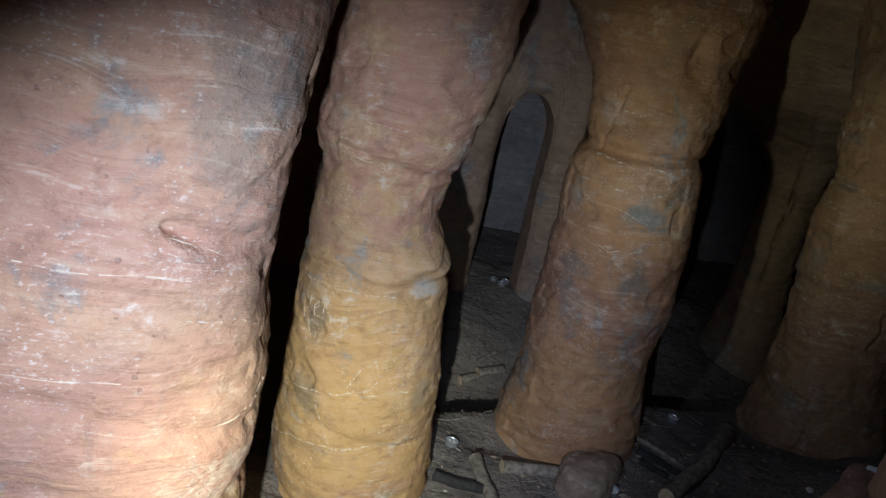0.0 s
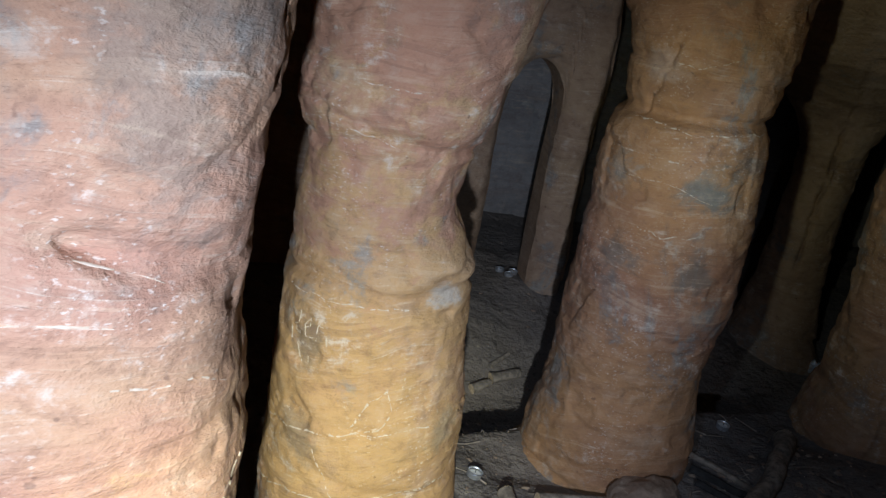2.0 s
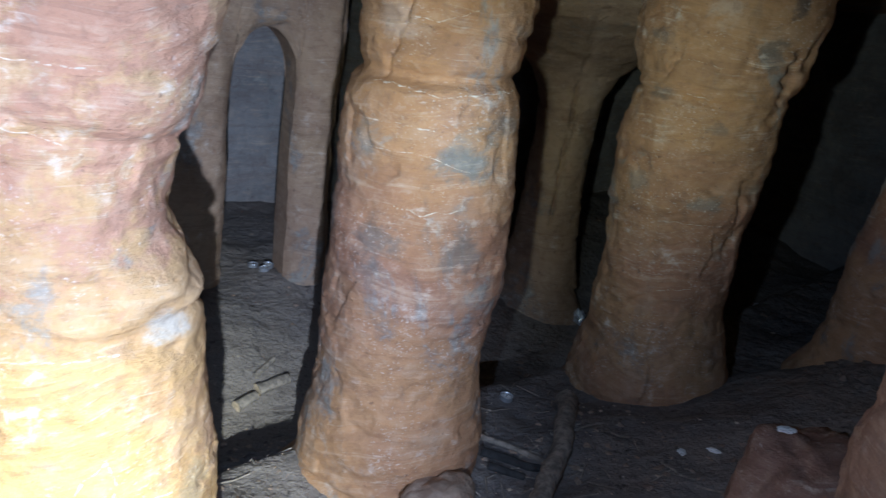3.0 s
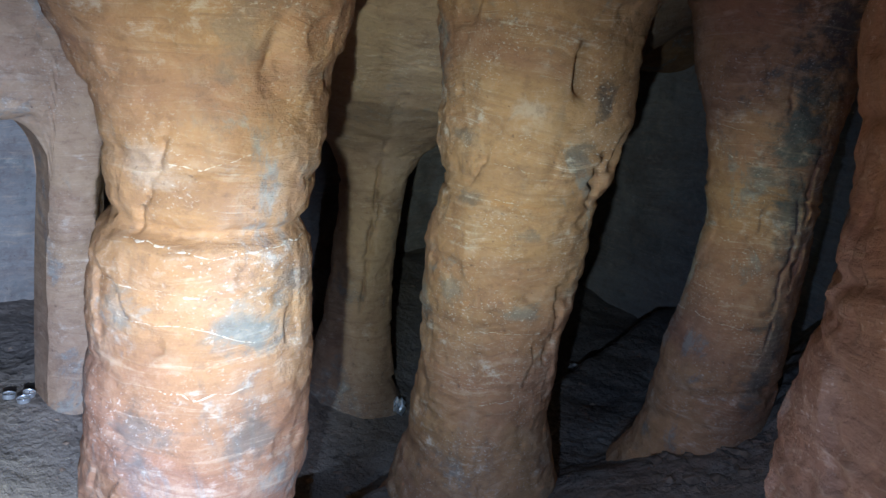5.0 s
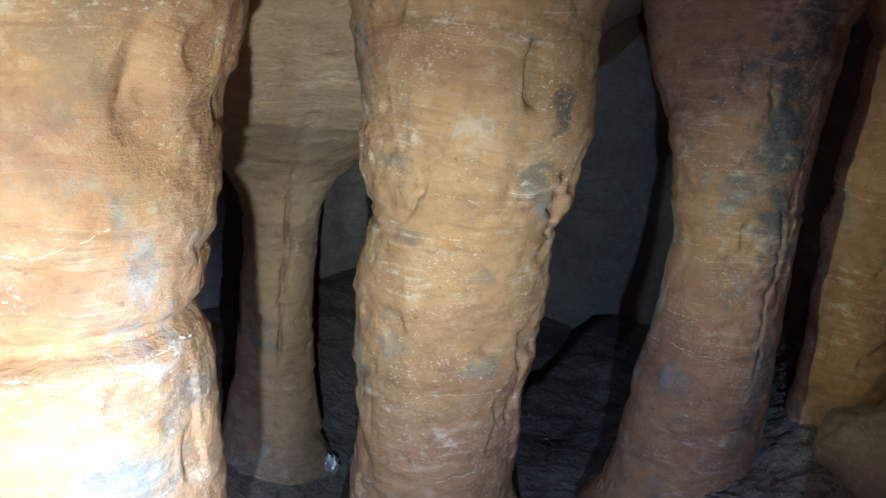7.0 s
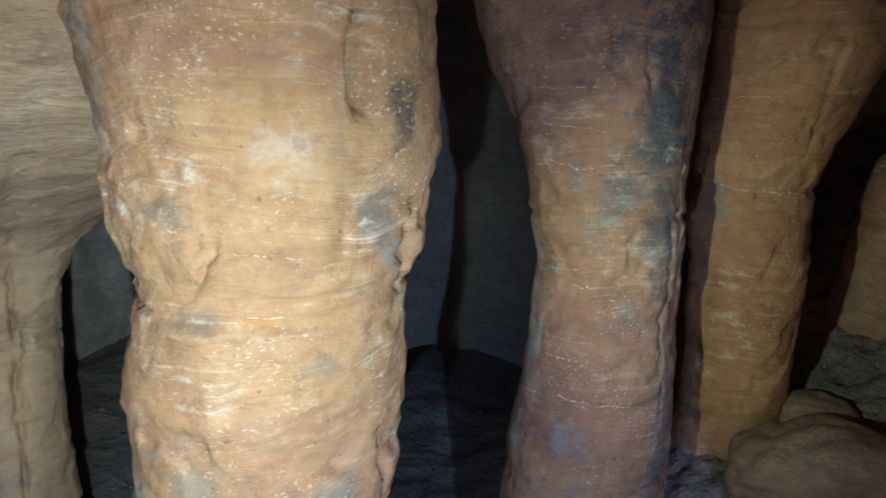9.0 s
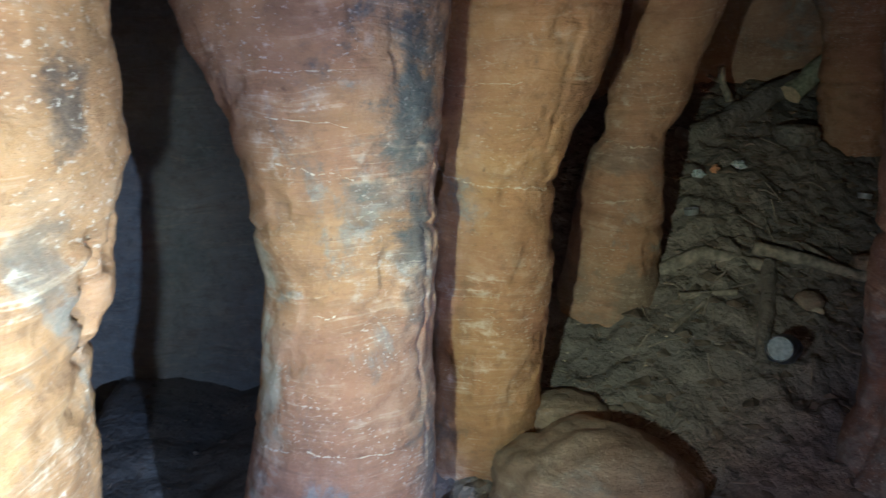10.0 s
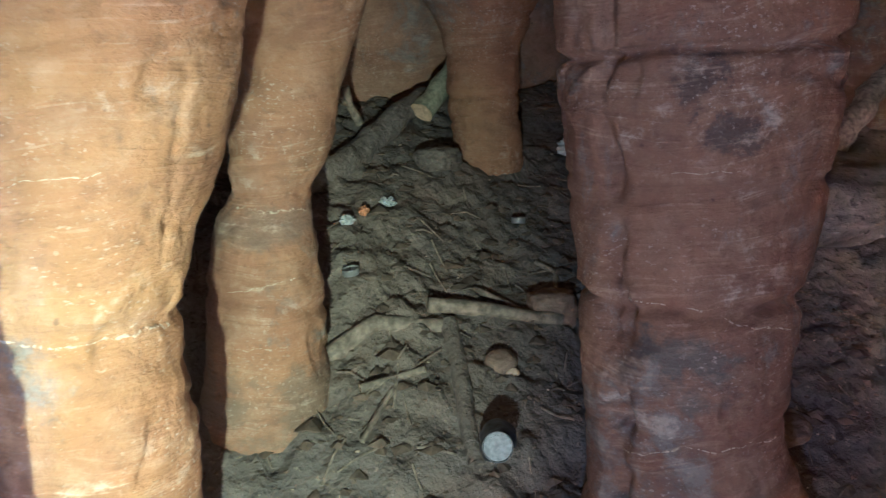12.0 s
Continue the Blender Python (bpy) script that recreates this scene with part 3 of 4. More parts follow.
pillar("bulging red brown sandstone pillar with a row of pits",
       [(0.2, 1.24, 1.04, 0.40), (0.57, 1.22, 1.05, 0.375), (0.74, 1.21, 1.05, 0.36), (0.83, 1.217, 1.055, 0.352), (1.0, 1.223, 1.057, 0.344),
        (1.10, 1.22, 1.056, 0.331), (1.17, 1.22, 1.056, 0.333), (1.25, 1.21, 1.052, 0.355), (1.34, 1.205, 1.05, 0.385), (1.42, 1.205, 1.05, 0.39)],
       rock_brown, FLARE, ((176, 0.8, 1.3, 0.03, 0.015),), 9.0, amount=1.5,
       dents=(*(((0.966 - 0.011 * q + 0.004 * (q % 3), 1.294 - 0.016 * q, 0.915 - 0.012 * (q % 4)), 0.012, 0.008, 0.02) for q in range(8)), ((0.90, 1.2, 0.79), 0.03, 0.008, 0.015)),
       seams=((0.86, 0.010, 0.008), (1.02, 0.010, 0.008)))
ARCH = ((0.80, 0.01), (0.90, 0.04), (1.00, 0.10), (1.08, 0.19), (1.14, 0.30), (1.18, 0.45), (1.3, 0.62), (1.6, 0.9))


def alcove_wall():
    """A rock wall behind the pillars, pierced by a low arched opening."""
    mid, half, spring, apex, front, deep = 0.765, 0.118, 0.74, 0.93, 3.44, 0.20
    left, right, top, nv = -0.9, 1.07, 1.55, 70
    verts, faces = [], []

    def low(x):
        u = min(1.0, abs(x - mid) / half)
        return spring + (apex - spring) * math.sqrt(max(0.0, 1 - u * u))

    def face_at(x, z, back):
        out = max(abs(x - mid) - half, 0.0) if z < spring else max(0.0, math.hypot((x - mid) / half, (z - spring) / (apex - spring)) - 1) * half
        p = Vector((x, front, z))
        y = front + rough(p + Vector((4, 2, 1)), 2.0) + 0.05 * noise.noise(p * 1.6) + 0.06 * math.exp(-out / 0.025)
        y += 0.12 * smooth(right - 0.07, right, x)
        return (x, y if not back else front + deep + 0.02 * noise.noise(p * 3), z)

    for a, b, opening in ((left, mid - half, False), (mid - half, mid + half, True), (mid + half, right, False)):
        xs = np.linspace(a, b, max(16, int((b - a) / 0.012)))
        for back in (False, True):
            base = len(verts)
            for j in range(nv):
                for x in xs:
                    z_low = low(x) if opening else -0.35
                    verts.append(face_at(x, z_low + (top - z_low) * j / (nv - 1), back))
            faces += [tuple(base + v for v in (f[::-1] if back else f)) for f in grid_faces(len(xs), nv)]
    edge = [(mid - half, -0.35 + (spring + 0.35) * j / 30) for j in range(30)]
    edge += [(mid - half * math.cos(math.pi * j / 30), low(mid - half * math.cos(math.pi * j / 30))) for j in range(31)]
    edge += [(mid + half, spring - (spring + 0.35) * j / 30) for j in range(1, 31)]
    for rim in (edge, [(right, -0.35 + 1.9 * j / 40) for j in range(41)]):
        base = len(verts)
        for x, z in rim:
            f, b = face_at(x, z, False), face_at(x, z, True)
            for k in range(8):
                t = k / 7
                p = Vector(f).lerp(Vector(b), t)
                verts.append(tuple(p))
        faces += [tuple(base + v for v in g) for g in grid_faces(8, len(rim))]
    ob = new("wall_alcove", mesh_of("wall_alcove", verts, faces, rock_dusk))
    tagged(ob, "dusky orange rock wall pierced by a low arched opening", "cave wall", kind="structure")


alcove_wall()
pillar("grey brown sandstone pillar with a long vertical crack",
       [(-0.05, 2.00, 3.36, 0.19), (0.2, 2.00, 3.36, 0.14), (0.5, 2.00, 3.36, 0.125), (0.7, 2.00, 3.36, 0.125)],
       rock_dusk, ((0.80, 0.015), (0.88, 0.05), (0.95, 0.12), (1.02, 0.24), (1.1, 0.42), (1.3, 0.7), (1.6, 1.1)), ((238, 0.25, 1.3, 0.05, 0.008), ((243, 249), 0.45, 0.75, 0.03, 0.007)), 12.0)
pillar("small red sandstone pillar on the debris bank", [(0.95, 3.45, 0.46, 0.10), (1.08, 3.45, 0.46, 0.108), (1.20, 3.45, 0.46, 0.106), (1.262, 3.45, 0.46, 0.104), (1.275, 3.45, 0.46, 0.094), (1.29, 3.45, 0.46, 0.103), (1.4, 3.45, 0.45, 0.105)],
       rock_slim, ((1.52, 0.04), (1.62, 0.12), (1.74, 0.3), (1.84, 0.6)), (), 13.0)


def build_ceiling():
    n = 120
    xs, ys = np.linspace(X0 - 0.2, X1 + 0.2, n), np.linspace(Y0 - 0.2, Y1 + 0.2, n)
    verts = []
    for dz in (0.0, 0.25):
        for y in ys:
            for x in xs:
                p = Vector((x, y, 0.3))
                low = 0.45 * smooth(2.9, 3.4, y)
                verts.append((x, y, CEILING - low + dz + 0.05 * noise.noise(p * 1.4) + 0.02 * noise.noise(p * 5)))
    faces = [f[::-1] for f in grid_faces(n, n)] + [tuple(v + n * n for v in f) for f in grid_faces(n, n)]
    ob = new("ceiling", mesh_of("ceiling", verts, faces, rock_rust))
    tagged(ob, "low uneven sandstone cave ceiling", "ceiling", kind="structure")


build_ceiling()


def rock_wall(name, a, b, mat, label, bulge=0.1, seed=0.0):
    """An uneven rock wall from a to b, from below the floor to above the ceiling, with thickness."""
    a, b = Vector((*a, 0)), Vector((*b, 0))
    side = (b - a).normalized().cross(Vector((0, 0, 1)))
    nu, nv = int((b - a).length / 0.03), 80
    verts = []
    for back in (0.0, 0.3):
        for j in range(nv):
            z = -0.4 + 2.5 * j / (nv - 1)
            for i in range(nu):
                p = a.lerp(b, i / (nu - 1)) + Vector((0, 0, z))
                q = p + Vector((seed, seed, 0))
                d = rough(q, 1.6) + bulge * noise.noise(q * 1.1)
                verts.append(tuple(p - side * (d if not back else -back)))
    n = nu * nv
    faces = grid_faces(nu, nv) + [tuple(v + n for v in f[::-1]) for f in grid_faces(nu, nv)]
    ob = new(name, mesh_of(name, verts, faces, mat))
    tagged(ob, label, "cave wall", kind="structure")


rock_wall("wall_north", (4.3, 4.5), (-1.9, 4.5), rock_dull, "dull grey brown rough sandstone wall")
rock_wall("wall_west", (-1.7, 5.0), (-1.7, -1.5), rock_pink, "pinkish rough sandstone wall")
rock_wall("wall_south", (-1.9, -1.3), (4.3, -1.3), rock_red, "dark red rough sandstone wall")
rock_wall("wall_east", (4.1, 2.0), (4.1, 5.0), rock_dull, "grey brown rough sandstone wall")
rock_wall("wall_east_near", (3.85, -1.5), (3.85, 2.1), rock_brown, "orange brown rough sandstone wall above the debris bank")


# ---- things ----
def part(name, verts, faces, mat, parent=None, label="", flat=False):
    ob = new(name, mesh_of(name, verts, faces, mat, not flat))
    if parent is not None:
        ob.parent = parent
    return tagged(ob, label)


def plain(name, colour, rough_=0.6, metal=0.0, vary=0.25, scale=40.0, relief=0.003):
    m, tree, bsdf = material(name, rough_, metal)
    k = Nodes(tree)
    n = k.noise(scale, (1, 1, 1), 4, 0.6)
    dark = tuple(c * (1 - vary) for c in colour)
    light = tuple(min(1.0, c * (1 + vary)) for c in colour)
    tree.links.new(k.mix(k.ramp(n, 0.3, 0.7), dark, light), bsdf.inputs["Base Color"])
    tree.links.new(k.bump(n, 0.5, relief), bsdf.inputs["Normal"])
    return m


tin_mat = plain("thin_aluminium", (0.60, 0.62, 0.65), 0.38, 0.7, 0.2, 90, 0.001)
end_mat = plain("scuffed_can_end", (0.15, 0.16, 0.18), 0.5, 0.35, 0.3, 120, 0.002)
wax_mat = plain("white_candle_wax", (0.82, 0.82, 0.80), 0.5, 0.0, 0.06, 120, 0.001)
print_mat = plain("dark_printed_can", (0.05, 0.06, 0.09), 0.4, 0.4, 0.5, 60, 0.002)
red_mat = plain("red_print", (0.45, 0.05, 0.04), 0.5, 0.0)
bark_mat = plain("grey_bark", (0.24, 0.20, 0.16), 0.9, 0.0, 0.45, 55, 0.006)
char_and_shade_mat = plain("charred_wood_and_hole_shade", (0.03, 0.028, 0.027), 0.9, 0.0, 0.4, 70, 0.004)
cut_mat = plain("pale_cut_wood", (0.52, 0.40, 0.26), 0.8, 0.0, 0.25, 80, 0.002)
stone_mat = sandstone("loose_sandstone", (0.30, 0.23, 0.17), (0.24, 0.17, 0.13), 0.5, 0.5, 0.4, (9.1, 1.4, 5.2))
glass_mat = plain("clear_plastic", (0.55, 0.58, 0.60), 0.15, 0.0, 0.2, 80, 0.003)
brass_mat = plain("yellow_wrapper", (0.72, 0.60, 0.16), 0.4, 0.0, 0.2, 60, 0.002)
orange_mat = plain("orange_peel", (0.60, 0.28, 0.14), 0.6, 0.0, 0.2, 60, 0.002)


def lathe(rows, n=20):
    verts = [(r * math.cos(2 * math.pi * i / n), r * math.sin(2 * math.pi * i / n), z) for r, z in rows for i in range(n)]
    faces = grid_faces(n, len(rows), True)
    faces += [tuple(range(n))[::-1], tuple((len(rows) - 1) * n + i for i in range(n))]
    return verts, faces


def tealight():
    base = new("tealight")
    tagged(base, "white spent tealight in a thin metal cup", "tealight", "tealights")
    part("cup", *lathe(((0.0175, 0.0), (0.019, 0.002), (0.0195, 0.014), (0.0205, 0.0155), (0.0195, 0.016), (0.0188, 0.015), (0.0186, 0.010))), tin_mat, base, "silver metal cup")
    wax = part("wax", *lathe(((0.0182, 0.008), (0.0182, 0.0118), (0.010, 0.0112), (0.002, 0.0108))), wax_mat, base)
    part("wick", *lathe(((0.0011, 0.0105), (0.001, 0.016), (0.0007, 0.0185)), 6), char_and_shade_mat, wax)
    return base


CANDLES = ((0.37, 2.16), (1.21, 2.43), (0.83, 2.00), (0.795, 3.60), (0.825, 3.55), (0.85, 3.585), (3.04, 1.10), (3.14, 0.57))
first_candle = None
for n, (x, y) in enumerate(CANDLES):
    m = pose(x, y, ground(x, y) + 0.003, 6 * math.sin(n * 2.3), 8 * math.cos(n * 1.7), 40 * n)
    if first_candle is None:
        first_candle = tealight()
        first_candle.matrix_world = m
    else:
        copy_thing(first_candle, m)


def drink_can(x, y, tilt, turn, lift=0.03):
    """A crumpled drinks can lying on its side."""
    base = tagged(new("drink_can"), "crumpled dark drinks can lying on the soil", "drink can", "litter on the bank")
    n, verts = 28, []
    rows = [(0.024, 0.0), (0.0285, 0.004), (0.033, 0.012)] + [(0.033, 0.012 + 0.009 * i) for i in range(1, 10)] + [(0.029, 0.105), (0.0265, 0.112)]
    for j, (r, z) in enumerate(rows):
        for i in range(n):
            a = 2 * math.pi * i / n
            c = 1 - 0.28 * smooth(0.02, 0.07, z) * (0.5 + 0.5 * math.sin(a * 2 + z * 40)) + 0.10 * noise.noise(Vector((math.cos(a) * 2, math.sin(a) * 2, z * 30)))
            verts.append((r * c * math.cos(a), r * c * math.sin(a), z))
    part("body", verts, grid_faces(n, len(rows), True), print_mat, base)
    end = part("can_end", *lathe(((0.0262, 0.1115), (0.0268, 0.1145), (0.0255, 0.115), (0.0240, 0.110), (0.012, 0.109), (0.003, 0.1088)), 28), end_mat, base, "bare silver can end", True)
    # no opening here: a dark disc stands in for the shade inside it
    part("hole_shade_disc", [(v[0] + 0.009, v[1], v[2]) for v in lathe(((0.0095, 0.1095), (0.0095, 0.1102), (0.004, 0.1103)), 12)[0]], lathe(((0.0095, 0.1095), (0.0095, 0.1102), (0.004, 0.1103)), 12)[1], char_and_shade_mat, end, "dark disc painted as the shade in the drinking hole")
    base.matrix_world = pose(x, y, ground(x, y) + lift, tilt, 0, turn)
    return base


drink_can(2.575, 1.03, 74, -123, 0.028)


def log(points, radius, mat=bark_mat, label="grey weathered branch lying on the soil", name="branch", cut=True, taper=0.8, lift=0.7, raised=()):
    """A branch along ground points, resting on the floor, with sawn or snapped ends."""
    base = tagged(new(name), label, name.replace("_", " "), "wood on the floor")
    pts = []
    for i, (x, y) in enumerate(points):
        pts.append(Vector((x, y, ground(x, y) + radius * lift + (raised[i] if raised else 0.0))))
    fine = []
    for p, q in zip(pts, pts[1:]):
        n = max(3, int((q - p).length / 0.02))
        fine += [p.lerp(q, i / n) for i in range(n)]
    fine.append(pts[-1])
    nu, verts = 14, []
    for j, p in enumerate(fine):
        ahead = (fine[min(j + 1, len(fine) - 1)] - fine[max(j - 1, 0)]).normalized()
        s1 = ahead.cross(Vector((0.1, 0.05, 1))).normalized()
        s2 = s1.cross(ahead)
        r = radius * (1 - (1 - taper) * j / len(fine))
        wob = s1 * radius * 0.35 * noise.noise(p * 9) + s2 * radius * 0.2 * noise.noise(p * 11)
        for i in range(nu):
            a = 2 * math.pi * i / nu
            o = s1 * math.cos(a) + s2 * math.sin(a)
            q = p + o * r
            verts.append(tuple(p + wob + o * r * (1 + 0.22 * noise.noise(q * 22) + 0.12 * noise.noise(q * 60))))
    faces = grid_faces(nu, len(fine), True)
    part("bark", verts, faces, mat, base)
    for k, j in ((0, 0), (1, len(fine) - 1)):
        ring = verts[j * nu:(j + 1) * nu]
        mid = sum((Vector(v) for v in ring), Vector()) / nu
        out = (fine[0] - fine[1] if k == 0 else fine[-1] - fine[-2]).normalized() * 0.001
        cap = [tuple(mid + out * 2)] + [tuple(Vector(v) + out) for v in ring]
        part("cut_end", cap, [(0, 1 + i, 1 + (i + 1) % nu) for i in range(nu)], cut_mat if cut else mat, base, "pale cut end" if cut else "")
    return base


log(((0.43, 2.09), (0.44, 2.02), (0.45, 1.90)), 0.020, label="short sawn log lying among rubble", name="log")
log(((0.51, 2.065), (0.58, 2.07), (0.72, 2.06)), 0.021, label="sawn log with a pale cut end", name="log")
log(((0.30, 2.00), (0.36, 1.97), (0.44, 1.96)), 0.016, label="charred broken stick among rubble", name="stick", mat=char_and_shade_mat, cut=False)
log(((1.35, 2.34), (1.28, 2.24), (1.17, 2.12), (1.06, 2.03), (0.97, 1.95)), 0.030, label="curved grey branch with a charred end")
log(((1.02, 2.30), (1.07, 2.22), (1.13, 2.12)), 0.009, label="thin bare twig lying on rubble", name="twig", cut=False)
log(((1.00, 2.22), (1.08, 2.13), (1.13, 2.09)), 0.012, label="charred stick lying on rubble", name="stick", mat=char_and_shade_mat, cut=False)
log(((0.98, 2.16), (1.05, 2.10)), 0.010, label="charred stick lying on rubble", name="stick", mat=char_and_shade_mat, cut=False)
log(((0.55, 2.89), (0.62, 2.92)), 0.018, label="short sawn log far among the shadows", name="log")
log(((0.63, 2.94), (0.74, 2.97)), 0.020, label="short sawn log with a pale cut end", name="log")
log(((0.64, 3.00), (0.72, 3.06)), 0.010, label="thin stick behind the logs", name="stick", cut=False)
log(((2.93, 1.22), (2.92, 1.10), (2.87, 0.93)), 0.022, label="flat grey log half sunk in the bank", name="log", lift=-0.1, cut=False)
log(((2.93, 0.97), (2.87, 0.83), (2.80, 0.70)), 0.018, label="dark branch lying across the bank", lift=0.5, cut=False)
log(((2.88, 0.95), (2.78, 0.99), (2.66, 1.05), (2.57, 1.08)), 0.020, label="earth covered root running down the bank", name="root", lift=-0.15, cut=False, mat=soil_mat)
log(((2.96, 0.83), (2.87, 0.76)), 0.008, label="thin bare twig on the bank", name="twig", cut=False)
log(((2.69, 1.25), (2.76, 1.15)), 0.006, label="thin bare twig on the bank", name="twig", cut=False)
log(((2.80, 1.20), (2.77, 1.07)), 0.010, label="short pale stick on the bank", name="stick")
log(((2.86, 0.60), (2.72, 0.62)), 0.007, label="thin bare twig on the bank", name="twig", cut=False)
log(((2.83, 0.68), (2.95, 0.60), (3.0, 0.62)), 0.008, label="thin bare twig on the bank", name="twig", cut=False)
log(((3.00, -0.30), (3.05, -0.62), (3.08, -1.0)), 0.05, label="thick grey branch leaning over the soil", lift=1.0, raised=(0.0, 0.12, 0.3))
log(((3.62, 0.80), (3.61, 0.83), (3.60, 0.84)), 0.014, label="pale forked branch stub standing by the wall", name="branch_stub", raised=(0.02, 0.09, 0.15))
log(((3.61, 0.83), (3.58, 0.89)), 0.008, label="pale branch fork by the wall", name="branch_stub", raised=(0.09, 0.13))
log(((3.55, 0.62), (3.62, 0.42), (3.66, 0.3)), 0.035, label="greenish leaning log on the bank", name="log", raised=(0.05, 0.2, 0.34), mat=plain("mossy_bark", (0.27, 0.28, 0.20), 0.9, 0.0, 0.4, 50, 0.005))


def boulder(x, y, size, label, name="boulder", sink=0.35, seed=0.0, mat=None, squarish=0.0):
    bm = bmesh.new()
    bmesh.ops.create_icosphere(bm, subdivisions=5 if max(size) > 0.05 else 3, radius=1.0)
    z = ground(x, y)
    for v in bm.verts:
        d = v.co.copy()
        if squarish:
            top = max(abs(c) for c in d)
            d = d.lerp(d / top, squarish)
        q = d * 1.3 + Vector((seed, seed * 2, 0))
        d *= 1 + 0.16 * noise.noise(q) + 0.07 * noise.noise(q * 2.7) + 0.03 * noise.noise(q * 8) + 0.012 * noise.noise(q * 22)
        v.co = Vector((d.x * size[0], d.y * size[1], d.z * size[2]))
    me = bpy.data.meshes.new(name)
    bm.to_mesh(me)
    bm.free()
    me.materials.append(mat or stone_mat)
    me.polygons.foreach_set("use_smooth", [True] * len(me.polygons))
    ob = new(name, me)
    ob.matrix_world = pose(x, y, z + size[2] * (1 - 2 * sink), 0, 0, seed * 50)
    return tagged(ob, label, name.replace("_", " "), "loose rocks on the floor")


boulder(0.76, 2.03, (0.11, 0.08, 0.075), "squat grey brown boulder against a pillar's foot", seed=1.0, squarish=0.3)
foot_rock = boulder(1.27, 1.56, (0.12, 0.15, 0.17), "red brown boulder with a pale chipped top", seed=2.2, mat=rock_red, squarish=0.3, sink=0.2)
boulder(2.31, 1.51, (0.17, 0.20, 0.12), "low rounded earth covered boulder", seed=3.1, sink=0.3)
boulder(2.52, 1.52, (0.10, 0.09, 0.045), "small earth covered rock", seed=3.7)
boulder(2.75, 0.90, (0.035, 0.035, 0.03), "round grey cobble on the bank", "cobble", seed=4.1)
boulder(2.72, 0.895, (0.016, 0.014, 0.012), "pale small pebble on the bank", "pebble", seed=4.6, mat=chalk_mat)
boulder(2.85, 0.69, (0.06, 0.05, 0.05), "angular brown rock on the bank", "rock", seed=5.0, squarish=0.4)
boulder(2.42, 0.45, (0.07, 0.06, 0.03), "flat brown rock on the soil", "rock", seed=5.4)
log(((3.44, 1.0), (3.50, 0.86), (3.58, 0.70), (3.66, 0.55)), 0.045, label="long uneven earthy ledge along the bank", name="rock_ledge", mat=soil_mat, cut=False, lift=0.0, raised=(0.0, 0.01, 0.03, 0.06))
boulder(3.40, 0.66, (0.06, 0.06, 0.035), "angular earthy rock on the bank", "rock", seed=6.0, squarish=0.4, mat=soil_mat)
boulder(3.05, -0.25, (0.45, 0.5, 0.12), "broad grey earthy ledge beside the bank", "rock_ledge", seed=7.0, squarish=0.3, mat=soil_mat)


def crumpled(x, y, size, mat, label, name, seed=0.0):
    bm = bmesh.new()
    bmesh.ops.create_icosphere(bm, subdivisions=3, radius=1.0)
    for v in bm.verts:
        d = v.co.copy()
        d *= 1 + 0.5 * noise.noise(d * 2.2 + Vector((seed, 0, 0))) + 0.25 * noise.noise(d * 5 + Vector((0, seed, 0)))
        v.co = Vector((d.x * size[0], d.y * size[1], d.z * size[2]))
    me = bpy.data.meshes.new(name)
    bm.to_mesh(me)
    bm.free()
    me.materials.append(mat)
    ob = new(name, me)
    ob.matrix_world = pose(x, y, ground(x, y) + size[2] * 0.8, 0, 0, seed * 70)
    return tagged(ob, label, name.replace("_", " "), "litter on the floor")


crumpled(2.10, 3.16, (0.03, 0.03, 0.035), tin_mat, "crumpled silver foil on the floor", "foil_ball", 1.0)
crumpled(2.21, 3.13, (0.03, 0.035, 0.035), tin_mat, "crumpled silver foil on the floor", "foil_ball", 2.0)
crumpled(3.15, 3.05, (0.03, 0.04, 0.02), tin_mat, "crumpled silver foil on the floor", "foil_ball", 3.0)
crumpled(3.30, 3.0, (0.02, 0.03, 0.015), tin_mat, "crumpled silver foil on the floor", "foil_ball", 4.0)
crumpled(3.24, 0.97, (0.015, 0.013, 0.012), orange_mat, "small orange fruit peel on the bank", "fruit_peel", 5.0)
crumpled(3.21, 1.03, (0.018, 0.02, 0.012), glass_mat, "crushed clear plastic bottle on the bank", "plastic_bottle", 6.0)
crumpled(3.27, 0.89, (0.02, 0.02, 0.014), glass_mat, "crushed clear plastic bottle on the bank", "plastic_bottle", 7.0)
crumpled(3.46, 0.93, (0.009, 0.022, 0.008), brass_mat, "yellow wrapper on the bank", "wrapper", 8.0)
crumpled(3.38, 0.18, (0.05, 0.04, 0.03), wax_mat, "crumpled white paper on the bank", "paper", 9.0)
crumpled(1.40, 1.94, (0.014, 0.010, 0.005), wax_mat, "small torn white paper on the soil", "paper", 11.0)
crumpled(1.44, 1.88, (0.017, 0.007, 0.005), wax_mat, "small torn white paper on the soil", "paper", 12.0)
mark = crumpled(1.24, 1.60, (0.020, 0.012, 0.004), wax_mat, "white bird dropping on a boulder", "dropping", 10.0)
mark.location.z = max((foot_rock.matrix_world @ v.co).z for v in foot_rock.data.vertices if ((foot_rock.matrix_world @ v.co).xy - Vector((1.24, 1.60))).length < 0.02) + 0.001


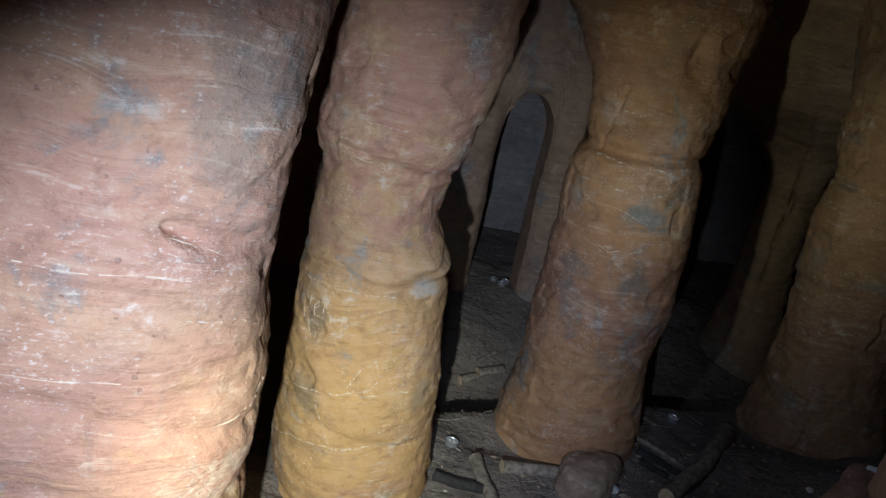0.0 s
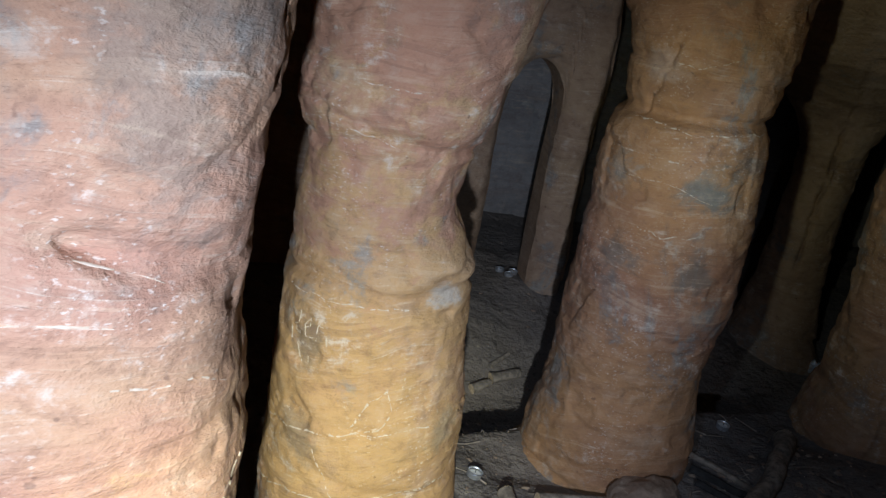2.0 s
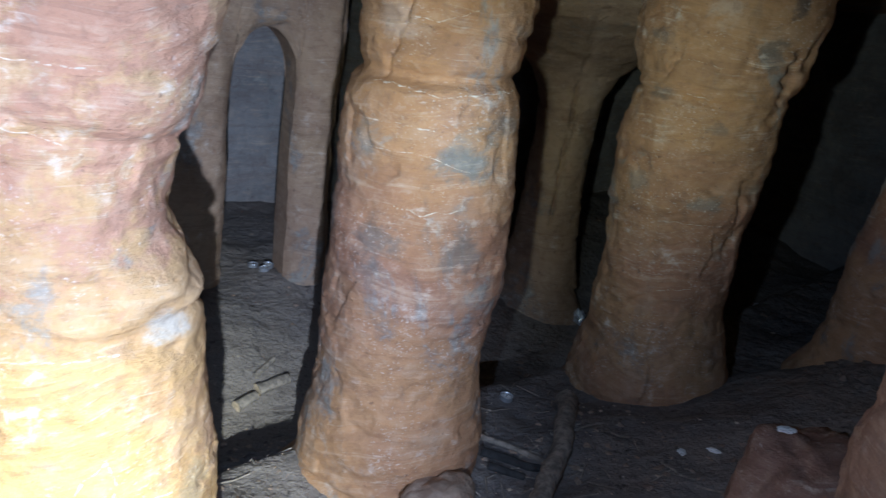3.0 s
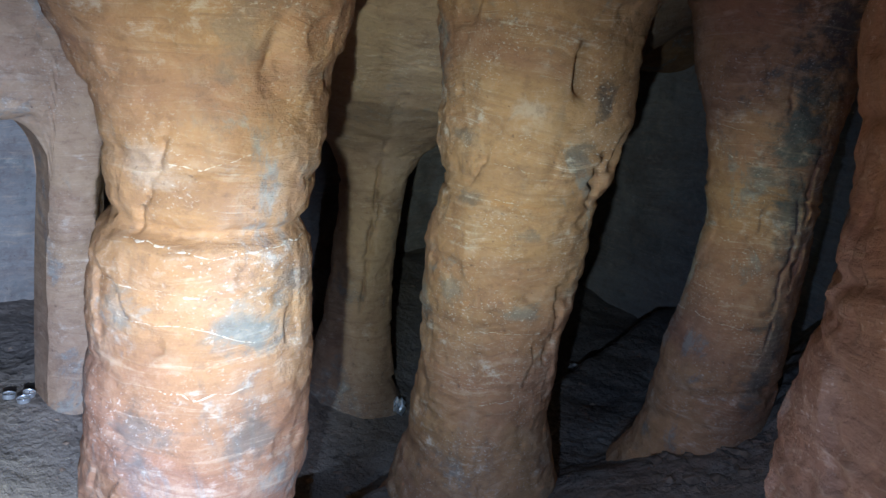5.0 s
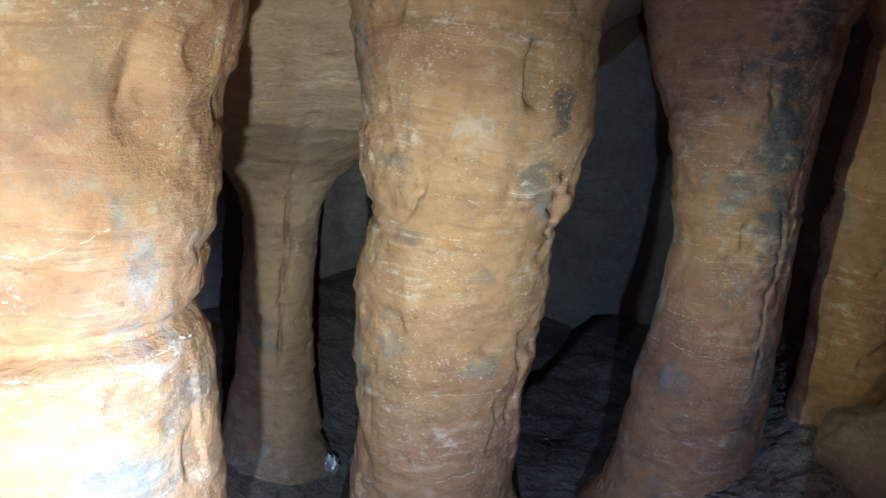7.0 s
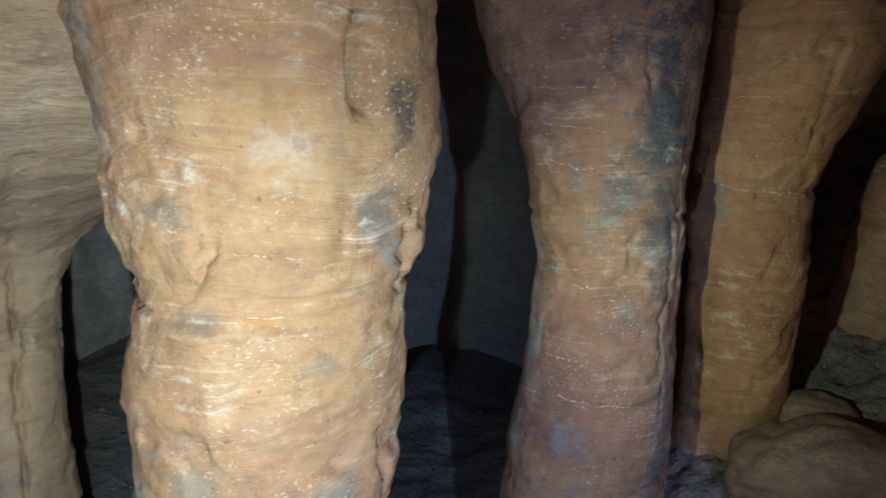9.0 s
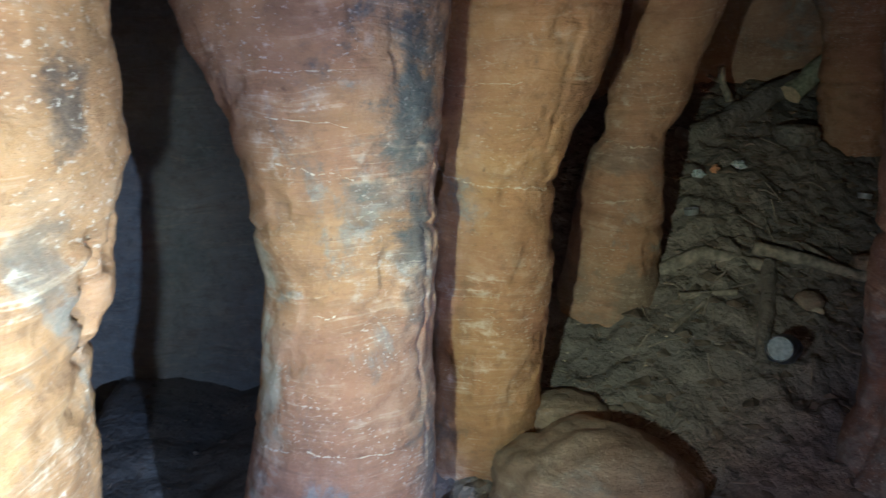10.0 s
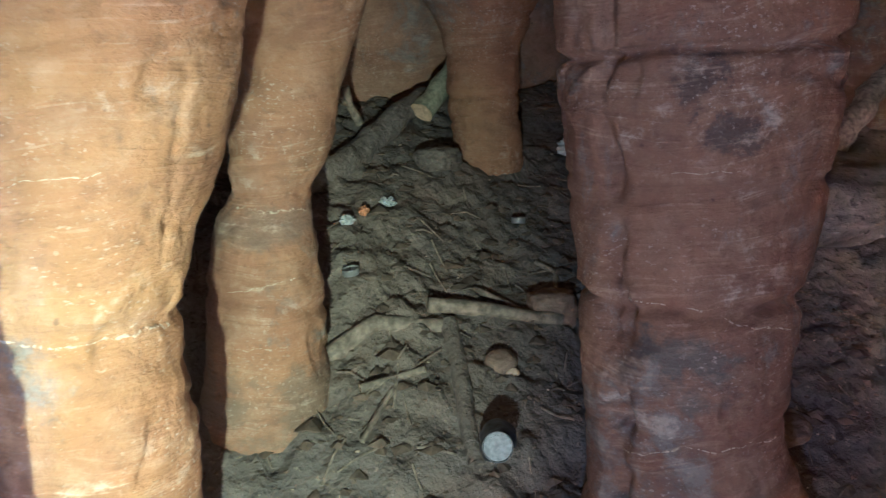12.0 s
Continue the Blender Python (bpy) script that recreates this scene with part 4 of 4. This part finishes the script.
def rubble(name, count, box, sizes, mat, label, seed):
    """Many small broken bits, too many to count, strewn in a stretch of floor."""
    rng = random.Random(seed)
    verts, faces = [], []
    shape = [(1, 0, 0), (0, 1, 0), (-1, 0.2, 0), (0.1, -1, 0), (0.2, 0.1, 0.9), (0, 0, -0.7), (0.7, 0.7, 0.4), (-0.6, -0.6, 0.35)]
    tris = [(0, 6, 4), (6, 1, 4), (1, 2, 4), (2, 7, 4), (7, 3, 4), (3, 0, 4), (6, 0, 5), (1, 6, 5), (2, 1, 5), (7, 2, 5), (3, 7, 5), (0, 3, 5)]
    for _ in range(count):
        x, y = rng.uniform(box[0], box[1]), rng.uniform(box[2], box[3])
        if noise.noise(Vector((x * 2.2, y * 2.2, seed))) < rng.uniform(-0.5, 0.35):
            continue
        r = sizes[0] * (sizes[1] / sizes[0]) ** (rng.random() ** 2.2)
        a, st = rng.uniform(0, 6.28), rng.uniform(0.5, 1.6)
        z, b = ground(x, y), len(verts)
        for u, v, w in shape:
            u, v, w = u * rng.uniform(0.7, 1.2) * st, v * rng.uniform(0.7, 1.2), w * rng.uniform(0.6, 1.1)
            verts.append((x + r * (u * math.cos(a) - v * math.sin(a)), y + r * (u * math.sin(a) + v * math.cos(a)), z + r * w * 0.6))
        faces += [tuple(b + i for i in t) for t in tris]
    ob = new(name, mesh_of(name, verts, faces, mat, False))
    return tagged(ob, label, "rubble", kind="stuff")


earth_mat = plain("earth_crumbs", (0.17, 0.13, 0.10), 0.95, 0.0, 0.5, 30, 0.004)
rubble("rubble", 1500, (0.2, 1.5, 1.6, 2.7), (0.003, 0.016), stone_mat, "small broken sandstone rubble on the soil", 1)
rubble("earth_crumbs", 6500, (1.9, 3.8, -0.3, 2.0), (0.004, 0.030), earth_mat, "dark earth crumbs and clods strewn on the bank", 2)
rubble("pale_chips", 420, (1.8, 3.7, -0.2, 1.9), (0.002, 0.009), chalk_mat, "pale stone chips strewn on the bank", 3)
rubble("pale_chips", 220, (0.2, 1.6, 1.7, 2.7), (0.002, 0.008), chalk_mat, "pale stone chips strewn on the floor", 4)
rubble("rubble", 900, (-0.8, 3.9, 2.5, 4.4), (0.004, 0.020), stone_mat, "small broken rubble on the lower floor", 5)


def twigs(name, count, box, seed):
    rng = random.Random(seed)
    verts, faces = [], []
    for _ in range(count):
        x, y, a, ln = rng.uniform(box[0], box[1]), rng.uniform(box[2], box[3]), rng.uniform(0, 6.28), rng.uniform(0.02, 0.09)
        b, r = len(verts), rng.uniform(0.0012, 0.003)
        for t in (0.0, 0.5, 1.0):
            px, py = x + math.cos(a) * ln * t, y + math.sin(a) * ln * t
            pz = ground(px, py) + r + 0.003
            for i in range(4):
                c = math.pi / 2 * i
                verts.append((px - math.sin(a) * r * math.cos(c), py + math.cos(a) * r * math.cos(c), pz + r * math.sin(c)))
        for j in (0, 1):
            for i in range(4):
                faces.append((b + j * 4 + i, b + j * 4 + (i + 1) % 4, b + j * 4 + 4 + (i + 1) % 4, b + j * 4 + 4 + i))
    ob = new(name, mesh_of(name, verts, faces, bark_mat, False))
    return tagged(ob, "small dry twigs scattered on the floor", "twigs", kind="stuff")


twigs("small_twigs", 110, (0.3, 1.35, 1.8, 2.5), 1)
twigs("small_twigs", 160, (2.2, 3.5, 0.2, 1.5), 2)
